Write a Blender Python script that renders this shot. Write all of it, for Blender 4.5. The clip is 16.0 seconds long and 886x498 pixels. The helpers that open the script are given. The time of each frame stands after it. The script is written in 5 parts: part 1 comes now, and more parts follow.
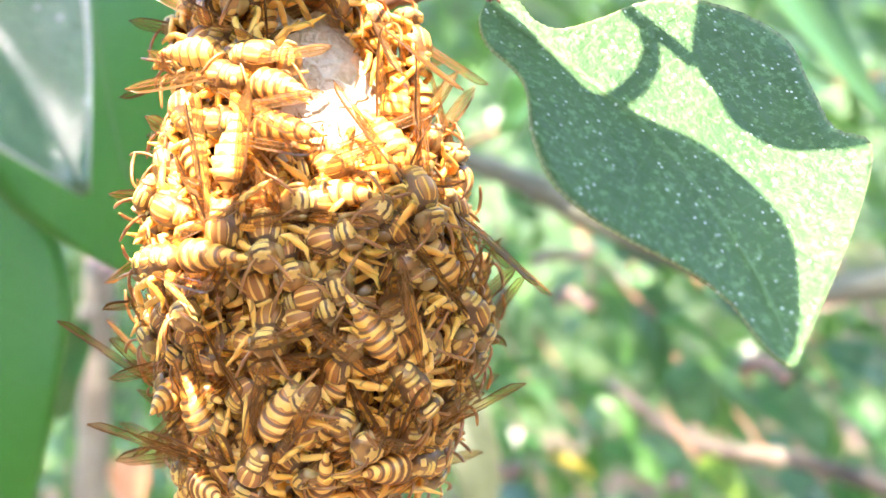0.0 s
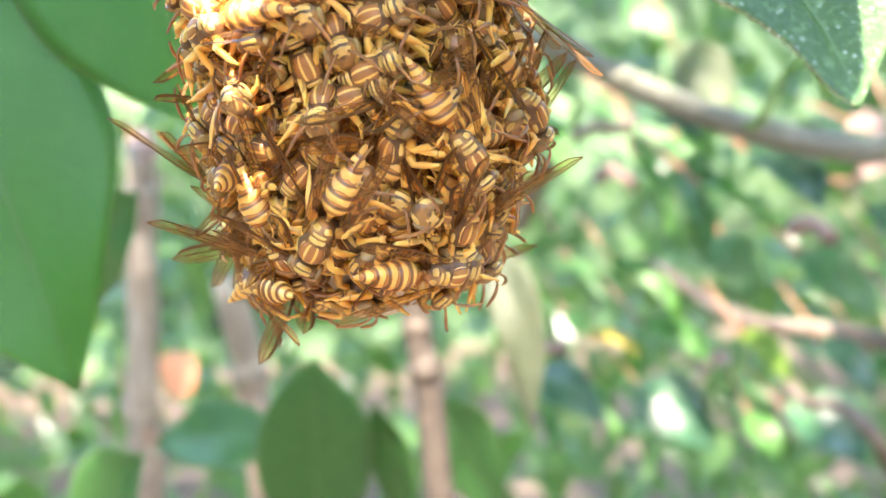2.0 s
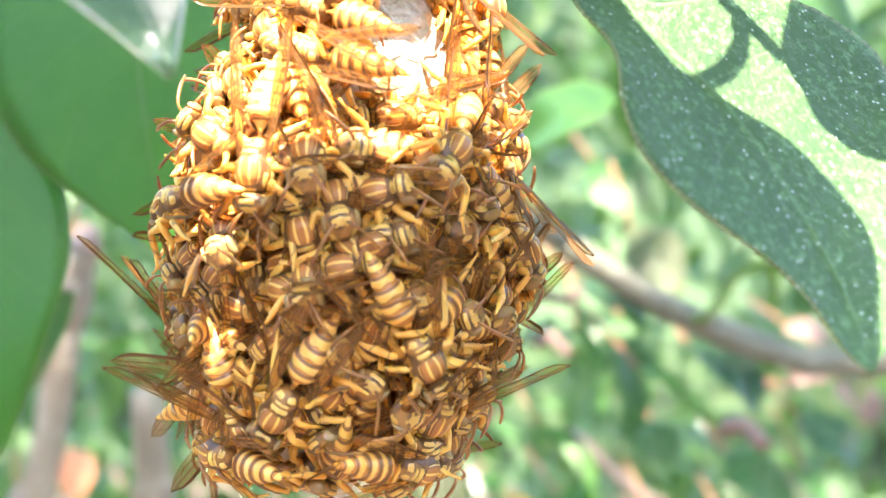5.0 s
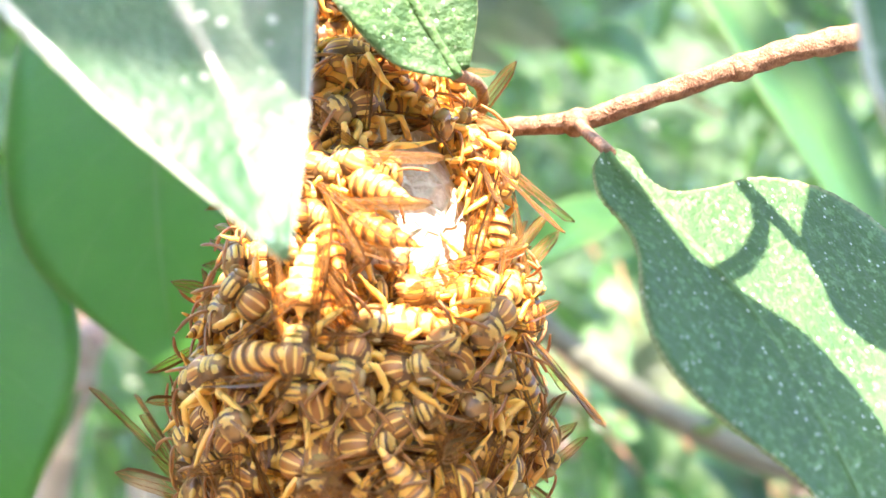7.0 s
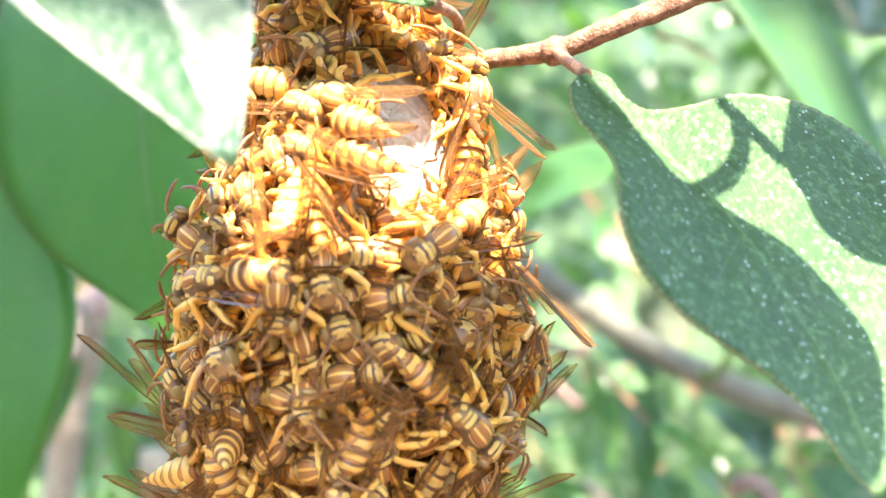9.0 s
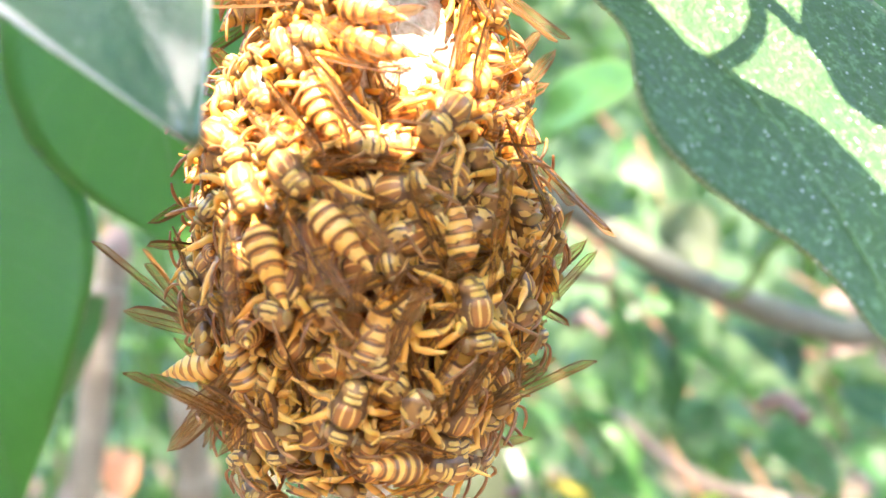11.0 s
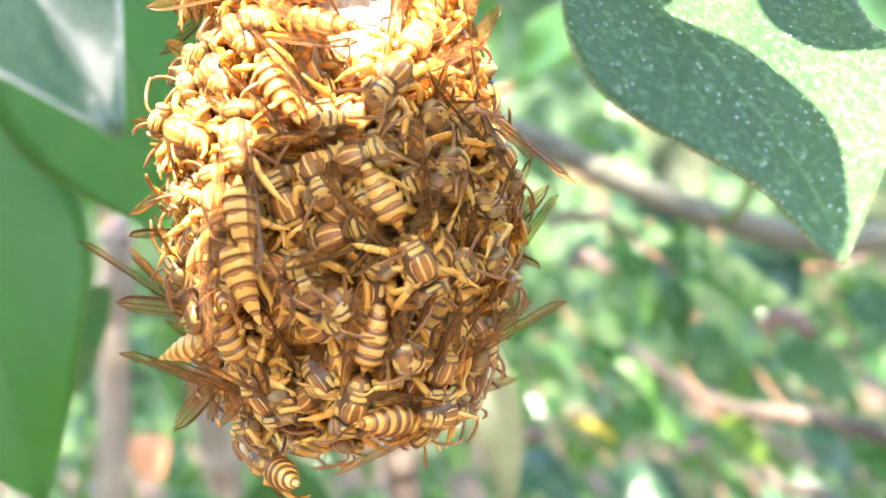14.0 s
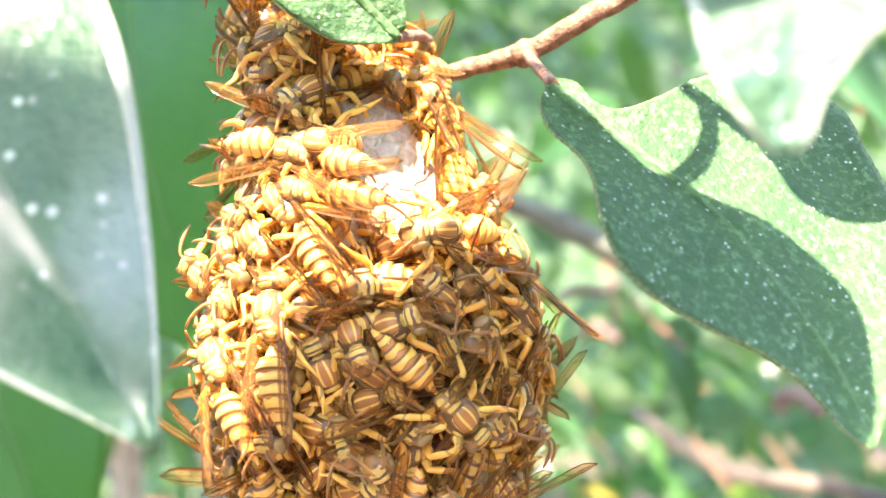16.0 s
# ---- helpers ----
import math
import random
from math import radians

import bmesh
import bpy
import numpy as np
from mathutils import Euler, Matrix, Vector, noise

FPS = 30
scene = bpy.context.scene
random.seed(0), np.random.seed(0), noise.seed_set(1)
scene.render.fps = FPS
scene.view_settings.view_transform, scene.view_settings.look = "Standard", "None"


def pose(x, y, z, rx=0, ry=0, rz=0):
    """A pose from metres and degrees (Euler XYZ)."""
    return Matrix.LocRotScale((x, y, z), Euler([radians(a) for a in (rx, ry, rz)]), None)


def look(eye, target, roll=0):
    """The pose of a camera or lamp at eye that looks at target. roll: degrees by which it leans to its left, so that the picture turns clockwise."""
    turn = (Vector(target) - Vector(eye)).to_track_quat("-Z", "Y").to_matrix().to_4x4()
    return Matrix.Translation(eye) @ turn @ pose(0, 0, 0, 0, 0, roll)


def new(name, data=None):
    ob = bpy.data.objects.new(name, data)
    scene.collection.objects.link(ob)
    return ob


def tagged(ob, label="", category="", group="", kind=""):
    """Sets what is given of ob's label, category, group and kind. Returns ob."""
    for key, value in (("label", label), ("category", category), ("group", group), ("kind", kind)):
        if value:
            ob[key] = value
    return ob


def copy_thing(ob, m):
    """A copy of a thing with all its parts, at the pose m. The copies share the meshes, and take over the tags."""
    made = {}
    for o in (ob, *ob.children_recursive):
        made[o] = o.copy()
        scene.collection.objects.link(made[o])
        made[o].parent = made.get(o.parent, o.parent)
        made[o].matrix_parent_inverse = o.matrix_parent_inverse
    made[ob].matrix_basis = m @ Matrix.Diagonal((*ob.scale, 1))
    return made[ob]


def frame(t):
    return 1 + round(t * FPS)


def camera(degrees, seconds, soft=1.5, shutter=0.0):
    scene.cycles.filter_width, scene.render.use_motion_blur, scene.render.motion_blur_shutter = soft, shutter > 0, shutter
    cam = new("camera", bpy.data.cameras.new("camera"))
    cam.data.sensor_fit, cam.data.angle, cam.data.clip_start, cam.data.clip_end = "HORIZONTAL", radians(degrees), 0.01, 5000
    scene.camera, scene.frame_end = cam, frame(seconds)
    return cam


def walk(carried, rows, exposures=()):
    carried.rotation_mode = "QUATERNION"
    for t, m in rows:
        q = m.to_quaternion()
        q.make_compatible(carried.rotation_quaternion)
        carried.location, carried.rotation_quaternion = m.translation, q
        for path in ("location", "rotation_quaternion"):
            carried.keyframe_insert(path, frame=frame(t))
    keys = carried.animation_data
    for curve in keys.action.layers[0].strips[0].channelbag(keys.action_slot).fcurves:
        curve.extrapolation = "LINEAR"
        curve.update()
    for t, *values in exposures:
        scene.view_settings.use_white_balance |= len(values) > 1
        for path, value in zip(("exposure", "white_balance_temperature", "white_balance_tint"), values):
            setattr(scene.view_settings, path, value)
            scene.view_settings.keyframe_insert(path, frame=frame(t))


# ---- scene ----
FOCUS = 0.0915
cam = camera(40.0, 16.0, 1.5)
cam.data.dof.use_dof = True
cam.data.dof.focus_distance = FOCUS
cam.data.dof.aperture_fstop = 32.0
cam.data.dof.aperture_blades = 0

EXPOSURE = 4.2
PATH = [
    (0, (0.02168, -0.10299, 1.28315), (0.00965, -0.00388, 1.27756), -2.91),
    (0.5, (0.02078, -0.10313, 1.28100), (0.00706, -0.00444, 1.27261), -3.83),
    (1, (0.02046, -0.10350, 1.27929), (0.00557, -0.00521, 1.26849), -4.64),
    (1.5, (0.01961, -0.10454, 1.27559), (0.00408, -0.00649, 1.26354), -4.80),
    (2, (0.01985, -0.10339, 1.27368), (0.00443, -0.00543, 1.26078), -4.78),
    (2.5, (0.01882, -0.10192, 1.27059), (0.00415, -0.00386, 1.25764), -4.02),
    (3, (0.01445, -0.10065, 1.26873), (0.00077, -0.00245, 1.25568), -2.28),
    (3.5, (0.01404, -0.10063, 1.27039), (0.00176, -0.00219, 1.25779), 1.62),
    (4, (0.01448, -0.10205, 1.27182), (0.00340, -0.00302, 1.26342), 3.50),
    (4.2, (0.01515, -0.10151, 1.27287), (0.00460, -0.00229, 1.26622), 3.66),
    (6.3, (0.01536, -0.09862, 1.28262), (0.00591, 0.00091, 1.28454), 5.57),
    (6.5, (0.01484, -0.09879, 1.28312), (0.00504, 0.00070, 1.28565), 5.87),
    (7, (0.01369, -0.09956, 1.28454), (0.00321, -0.00019, 1.28848), 6.38),
    (7.5, (0.01506, -0.10052, 1.28534), (0.00478, -0.00115, 1.28978), 6.08),
    (8, (0.01598, -0.10059, 1.28498), (0.00565, -0.00121, 1.28898), 5.44),
    (8.5, (0.01635, -0.09985, 1.28432), (0.00597, -0.00043, 1.28703), 4.72),
    (9, (0.01554, -0.09898, 1.28215), (0.00487, 0.00044, 1.28332), 3.88),
    (9.5, (0.01455, -0.09864, 1.28153), (0.00361, 0.00076, 1.28144), 3.30),
    (10, (0.01441, -0.09841, 1.28028), (0.00314, 0.00094, 1.27909), 3.26),
    (10.2, (0.01457, -0.09765, 1.27987), (0.00222, 0.00158, 1.27881), 3.87),
    (12.3, (0.01880, -0.09823, 1.27568), (0.00710, 0.00072, 1.26713), -2.66),
    (12.5, (0.01907, -0.09998, 1.27547), (0.00761, -0.00100, 1.26696), -2.71),
    (13, (0.02089, -0.10111, 1.27570), (0.00885, -0.00218, 1.26745), -3.32),
    (13.5, (0.02025, -0.10046, 1.27783), (0.00772, -0.00155, 1.27000), -4.03),
    (14, (0.01957, -0.10141, 1.27863), (0.00655, -0.00253, 1.27133), -4.42),
    (14.5, (0.01928, -0.10097, 1.28039), (0.00596, -0.00208, 1.27372), -4.61),
    (15, (0.01973, -0.10237, 1.28418), (0.00606, -0.00349, 1.27816), -4.64),
    (15.5, (0.01962, -0.10202, 1.28805), (0.00620, -0.00306, 1.28281), -4.69),
    (16, (0.01825, -0.10371, 1.28766), (0.00526, -0.00462, 1.28413), -4.60),
]
walk(cam, [(t, look(eye, target, roll)) for t, eye, target, roll in PATH],
     exposures=[(0, EXPOSURE, 6950, 19), (16, EXPOSURE, 6950, 19)])

# ---- light ----
SUN = Vector((0.08, -0.50, 0.86)).normalized()      # towards the sun
world = bpy.data.worlds.new("sky")
world.use_nodes = True
scene.world = world
wn = world.node_tree
sky = wn.nodes.new("ShaderNodeTexSky")
sky.sky_type, sky.sun_disc = "NISHITA", False
sky.sun_elevation = math.asin(SUN.z)
sky.sun_rotation = math.atan2(SUN.x, SUN.y)
wn.nodes["Background"].inputs["Strength"].default_value = 0.15
wn.links.new(sky.outputs[0], wn.nodes["Background"].inputs["Color"])
sun = new("sun", bpy.data.lights.new("sun", "SUN"))
sun.data.energy, sun.data.angle, sun.data.color = 2.0, radians(0.53), (1.0, 0.94, 0.84)
sun.matrix_world = look(SUN * 3, (0, 0, 0))


MM = 0.001


def cm(x, y, z):
    """A place from centimetres round the twig's knot, which hangs 1.3 m over the ground."""
    return Vector((x / 100, y / 100, 1.3 + z / 100))


# ---- materials ----
class Mat:
    """A small node-graph writer."""

    def __init__(self, name):
        self.m = bpy.data.materials.new(name)
        self.m.use_nodes = True
        self.t = self.m.node_tree
        self.t.nodes.clear()
        self.out = self.t.nodes.new("ShaderNodeOutputMaterial")

    def n(self, kind, ins=None, **props):
        node = self.t.nodes.new("ShaderNode" + kind)
        for k, v in props.items():
            setattr(node, k, v)
        for k, v in (ins or {}).items():
            if isinstance(v, bpy.types.NodeSocket):
                self.t.links.new(v, node.inputs[k])
            else:
                node.inputs[k].default_value = v
        return node

    def math(self, op, a, b=0.0, c=None):
        ins = {0: a, 1: b}
        if c is not None:
            ins[2] = c
        return self.n("Math", ins, operation=op).outputs[0]

    def smooth(self, v, lo, hi):
        return self.n("MapRange", {0: v, 1: lo, 2: hi, 3: 0.0, 4: 1.0}, interpolation_type="SMOOTHSTEP").outputs[0]

    def mix(self, f, a, b, blend="MIX"):
        node = self.n("Mix", {0: f}, data_type="RGBA", blend_type=blend)
        for sock, v in ((node.inputs[6], a), (node.inputs[7], b)):
            if isinstance(v, bpy.types.NodeSocket):
                self.t.links.new(v, sock)
            else:
                sock.default_value = (*v, 1) if len(v) == 3 else v
        return node.outputs[2]

    def noise(self, scale, detail=3.0, vec=None, rough=0.55):
        ins = {"Scale": scale, "Detail": detail, "Roughness": rough}
        if vec is not None:
            ins["Vector"] = vec
        return self.n("TexNoise", ins).outputs[0]

    def bump(self, h, strength, dist):
        return self.n("Bump", {"Height": h, "Strength": strength, "Distance": dist}).outputs[0]

    def done(self, shader):
        self.t.links.new(shader, self.out.inputs[0])
        return self.m


def leaf_material(name, dark, light, back, through_col, gloss=0.38, specks=0.0, translucent=0.35, freq=11.0, pale=(0.25, 0.36, 0.18), rim_from=0.484, rim_col=(0.32, 0.34, 0.16), dot_scale=1450.0, wax=0.0, blotches=0.6, ribs=1.0, beaded=1.0):
    """A leaf blade: midrib, side veins, mottling, fine pale hairs or specks, light that comes through."""
    g = Mat(name)
    uv = g.n("UVMap").outputs[0]
    sep = g.n("SeparateXYZ", {0: uv})
    s, v = sep.outputs[0], sep.outputs[1]
    side = g.math("ABSOLUTE", g.math("SUBTRACT", v, 0.5))
    obj = g.n("TexCoord").outputs["Object"]
    rnd = g.n("NewGeometry").outputs["Random Per Island"]
    mottle = g.noise(260.0, 4.0, obj)
    col = g.mix(g.smooth(mottle, 0.3, 0.7), dark, light)
    col = g.mix(g.math("MULTIPLY", rnd, 0.35), col, light)
    # side veins leave the midrib at a slant and bend to the tip
    run = g.math("SUBTRACT", s, g.math("MULTIPLY", side, 0.38))
    wob = g.math("MULTIPLY", g.math("SUBTRACT", g.noise(120.0, 2.0, obj), 0.5), 0.05)
    wave = g.math("PINGPONG", g.math("MULTIPLY", g.math("ADD", run, wob), freq), 0.5)
    vein = g.math("SUBTRACT", 1.0, g.smooth(wave, 0.0, 0.045))
    rib = g.math("SUBTRACT", 1.0, g.smooth(side, 0.004, 0.013))
    lines = g.math("MAXIMUM", g.math("MULTIPLY", vein, 0.30 * ribs), g.math("MULTIPLY", rib, 0.6 * ribs))
    col = g.mix(lines, col, pale)
    rim = g.smooth(side, rim_from, rim_from + 0.012)
    col = g.mix(g.math("MULTIPLY", rim, 0.7), col, rim_col)
    beads = g.math("MULTIPLY", rim, g.smooth(g.math("PINGPONG", g.math("MULTIPLY", g.math("ADD", s, wob), 75.0), 0.5), 0.28, 0.40))
    col = g.mix(g.math("MULTIPLY", beads, 0.6 * beaded), col, (0.05, 0.06, 0.03))
    fine = g.noise(2600.0, 2.0, obj)
    if specks:
        vor = g.n("TexVoronoi", {"Vector": obj, "Scale": dot_scale}, feature="F1").outputs["Distance"]
        dots = g.math("MULTIPLY", g.math("SUBTRACT", 1.0, g.smooth(vor, 0.10, 0.24)), g.smooth(g.noise(dot_scale * 0.28, 3.0, obj), 0.40, 0.58))
        blotch = g.smooth(g.noise(1500.0, 4.0, obj, 0.65), 0.50, 0.66)
        col = g.mix(g.math("MULTIPLY", blotch, specks * blotches), col, pale)
        col = g.mix(g.math("MULTIPLY", dots, specks), col, (0.72, 0.78, 0.62))
    h = g.math("ADD", g.math("MULTIPLY", lines, -0.6), g.math("MULTIPLY", fine, 0.35))
    if specks > 0.5:
        h = g.math("ADD", h, g.math("MULTIPLY", g.noise(900.0, 3.0, obj), 2.6))
    nrm = g.bump(h, 0.5, 0.0004)
    rough = g.math("ADD", gloss, g.math("MULTIPLY", g.math("SUBTRACT", fine, 0.5), 0.3))
    p = g.n("BsdfPrincipled", {"Base Color": col, "Roughness": rough, "Normal": nrm, "Coat Weight": wax, "Coat Roughness": 0.17}).outputs[0]
    tcol = g.mix(lines, through_col, back)
    tr = g.n("BsdfTranslucent", {"Color": tcol, "Normal": nrm}).outputs[0]
    return g.done(g.n("MixShader", {0: translucent, 1: p, 2: tr}).outputs[0])


leaf_grey = leaf_material("leaf_dusty_green", (0.031, 0.085, 0.029), (0.049, 0.122, 0.038), (0.20, 0.30, 0.10), (0.152, 0.342, 0.048), 0.62, 0.85, 0.25, pale=(0.20, 0.37, 0.14), blotches=0.65, ribs=0.5)
leaf_near = leaf_material("leaf_smooth_green", (0.032, 0.095, 0.045), (0.050, 0.131, 0.059), (0.20, 0.30, 0.10), (0.126, 0.306, 0.063), 0.50, 0.85, 0.28, rim_from=0.448, rim_col=(0.66, 0.66, 0.54), dot_scale=560.0, wax=1.0, blotches=0.12, ribs=0.2, beaded=0.0)
leaf_back = leaf_material("leaf_mid_green", (0.039, 0.121, 0.037), (0.056, 0.163, 0.042), (0.16, 0.32, 0.06), (0.132, 0.422, 0.044), 0.42, 0.0, 0.37, 9.0, pale=(0.13, 0.27, 0.08))
# brighter green; in the thicket it stands in for sunlight on the leaves
leaf_bright = leaf_material("leaf_bright_green", (0.052, 0.163, 0.034), (0.077, 0.206, 0.047), (0.20, 0.40, 0.06), (0.189, 0.516, 0.043), 0.40, 0.0, 0.50, 9.0, pale=(0.18, 0.36, 0.09))
leaf_blue_dark = leaf_material("leaf_blue_green", (0.025, 0.086, 0.041), (0.041, 0.122, 0.056), (0.16, 0.28, 0.08), (0.099, 0.252, 0.063), 0.26, 0.0, 0.26, 9.0)
leaf_olive = leaf_material("leaf_olive_green", (0.064, 0.089, 0.034), (0.098, 0.128, 0.051), (0.18, 0.26, 0.08), (0.145, 0.238, 0.060), 0.45, 0.0, 0.30, 9.0)
# leaf_olive darkened: shade put into the colour of one leaf the sun strikes
leaf_dim = leaf_material("leaf_olive_shaded", (0.040, 0.052, 0.024), (0.058, 0.072, 0.034), (0.10, 0.13, 0.05), (0.09, 0.13, 0.05), 0.6, 0.0, 0.20, 9.0, pale=(0.06, 0.08, 0.035))
leaf_yellow = leaf_material("leaf_yellow", (0.30, 0.26, 0.03), (0.42, 0.34, 0.05), (0.30, 0.28, 0.05), (0.50, 0.44, 0.05), 0.45, 0.0, 0.45, 9.0, pale=(0.4, 0.36, 0.1))
leaf_lime = leaf_material("leaf_lime", (0.14, 0.26, 0.03), (0.22, 0.34, 0.05), (0.25, 0.40, 0.06), (0.36, 0.60, 0.05), 0.42, 0.0, 0.50, 9.0, pale=(0.35, 0.42, 0.1))
leaf_far = leaf_material("leaf_far_green", (0.025, 0.071, 0.020), (0.067, 0.147, 0.038), (0.16, 0.28, 0.06), (0.151, 0.370, 0.050), 0.24, 0.0, 0.34, 8.0)


def bark_material(name, dark, light, scale=900.0):
    g = Mat(name)
    obj = g.n("TexCoord").outputs["Object"]
    a, b = g.noise(scale, 5.0, obj), g.noise(scale * 4, 3.0, obj)
    col = g.mix(g.smooth(a, 0.3, 0.7), dark, light)
    col = g.mix(g.smooth(b, 0.58, 0.75), col, tuple(min(1, c * 1.6) for c in light))
    h = g.math("ADD", a, g.math("MULTIPLY", b, 0.5))
    return g.done(g.n("BsdfPrincipled", {"Base Color": col, "Roughness": 0.75, "Normal": g.bump(h, 0.8, 0.0005)}).outputs[0])


bark = bark_material("bark_red_brown", (0.16, 0.065, 0.032), (0.37, 0.20, 0.115), 1300.0)
bark_pink = bark_material("bark_pinkish", (0.11, 0.068, 0.052), (0.21, 0.140, 0.110), 80.0)
bark_grey = bark_material("bark_grey_brown", (0.085, 0.066, 0.048), (0.175, 0.140, 0.105), 60.0)
bark_green = bark_material("bark_grey_green", (0.10, 0.105, 0.075), (0.150, 0.152, 0.112), 60.0)
bark_pale = bark_material("bark_pale_brown", (0.20, 0.160, 0.112), (0.34, 0.280, 0.200), 60.0)
# darker bark for one stem in a sun fleck, its shade put into the colour
bark_dim = bark_material("bark_shaded_brown", (0.050, 0.038, 0.027), (0.085, 0.066, 0.048), 60.0)


WASP = 0.90 * MM        # one unit of the wasps' own plan


def wasp_material(name, kind):
    """Cream-yellow cuticle with brown bands, stripes and seams, by the part's own plan."""
    g = Mat(name)
    obj = g.n("TexCoord").outputs["Object"]
    x, y, z = g.n("SeparateXYZ", {0: g.n("VectorMath", {0: obj, 3: 1.0 / WASP}, operation="SCALE").outputs[0]}).outputs
    rnd = g.n("ObjectInfo").outputs["Random"]
    wob = g.math("MULTIPLY", g.math("SUBTRACT", g.noise(800.0, 2.0, obj), 0.5), 0.5)
    cream = g.mix(g.math("MULTIPLY", rnd, 0.8), (0.86, 0.53, 0.150), (0.85, 0.45, 0.085))
    cream = g.mix(g.smooth(g.noise(420.0, 3.0, obj), 0.45, 0.85), cream, (0.80, 0.41, 0.075))
    seam_col = (0.13, 0.058, 0.018)
    brown = g.mix(rnd, (0.60, 0.215, 0.036), (0.50, 0.185, 0.036))
    rough, deep = 0.40, 0.25
    if kind == "gaster":
        q = g.math("FRACT", g.math("DIVIDE", g.math("SUBTRACT", 16.95, x), 1.02))
        around = g.math("ARCTAN2", y, g.math("SUBTRACT", z, 1.4))
        scallop = g.math("MULTIPLY", g.math("COSINE", g.math("MULTIPLY", around, 3.0)), 0.10)
        start = g.math("ADD", g.math("ADD", 0.31, scallop), g.math("MULTIPLY", g.math("ADD", wob, g.math("SUBTRACT", rnd, 0.5)), 0.22))
        off = g.math("SUBTRACT", q, start)
        pale = g.math("MULTIPLY", g.smooth(off, -0.02, 0.03), g.math("SUBTRACT", 1.0, g.smooth(q, 0.90, 0.94)))
        col = g.mix(pale, brown, cream)
        line = g.math("SUBTRACT", 1.0, g.smooth(g.math("ABSOLUTE", g.math("ADD", off, 0.02)), 0.03, 0.07))
        rear = g.math("MAXIMUM", g.smooth(q, 0.93, 0.97), g.math("SUBTRACT", 1.0, g.smooth(q, 0.05, 0.10)))
        col = g.mix(g.math("MAXIMUM", g.math("MULTIPLY", line, 0.55), g.math("MULTIPLY", rear, 0.85)), col, seam_col)
    elif kind == "plate":
        col = g.mix(g.smooth(g.noise(260.0, 2.0, obj), 0.4, 0.62), cream, (0.74, 0.44, 0.11))
        col = g.mix(g.math("MULTIPLY", g.smooth(g.noise(1500.0, 3.0, obj), 0.5, 0.75), 0.35), col, (0.48, 0.24, 0.06))
    elif kind == "scutum":
        v = g.math("ABSOLUTE", g.math("SUBTRACT", g.n("SeparateXYZ", {0: g.n("UVMap").outputs[0]}).outputs[1], 0.5))
        v = g.math("ADD", v, g.math("MULTIPLY", wob, 0.03))
        bright = g.math("MAXIMUM", g.math("SUBTRACT", 1.0, g.smooth(g.math("ABSOLUTE", g.math("SUBTRACT", v, 0.145)), 0.028, 0.050)), g.smooth(v, 0.385, 0.41))
        col = g.mix(bright, g.mix(0.45, brown, (0.20, 0.10, 0.04)), cream)
        dark = g.math("SUBTRACT", 1.0, g.smooth(g.math("ABSOLUTE", g.math("SUBTRACT", v, 0.365)), 0.012, 0.032))
        col = g.mix(g.math("MULTIPLY", dark, 0.8), col, seam_col)
    elif kind == "core":
        # dark seams; the orange puts the warm glow between bodies into the colour
        col = g.mix(g.smooth(g.noise(700.0, 2.0, obj), 0.4, 0.6), seam_col, (0.42, 0.19, 0.05))
    elif kind == "leg":
        col = g.mix(g.smooth(g.noise(450.0, 2.0, obj), 0.46, 0.66), (0.87, 0.50, 0.11), (0.78, 0.37, 0.06))
        knee = g.math("SUBTRACT", 1.0, g.smooth(g.math("ABSOLUTE", g.math("SUBTRACT", g.noise(330.0, 1.0, obj), 0.5)), 0.008, 0.03))
        col = g.mix(g.math("MULTIPLY", knee, 0.6), col, seam_col)
    elif kind == "antenna":
        col = g.mix(g.smooth(g.noise(500.0, 2.0, obj), 0.4, 0.6), (0.42, 0.19, 0.05), (0.24, 0.11, 0.035))
    else:
        col = g.mix(g.smooth(g.noise(300.0, 2.0, obj), 0.4, 0.6), g.mix(rnd, (0.42, 0.29, 0.11), (0.22, 0.13, 0.055)), (0.30, 0.19, 0.08))
        rough = 0.22
    fine = g.noise(4000.0, 2.0, obj)
    p = g.n("BsdfPrincipled", {"Base Color": col, "Roughness": rough, "Normal": g.bump(fine, deep, 0.00014),
                               "Subsurface Weight": 0.25, "Subsurface Radius": (0.0012, 0.0006, 0.0002), "Subsurface Scale": 1.0}).outputs[0]
    return g.done(p)


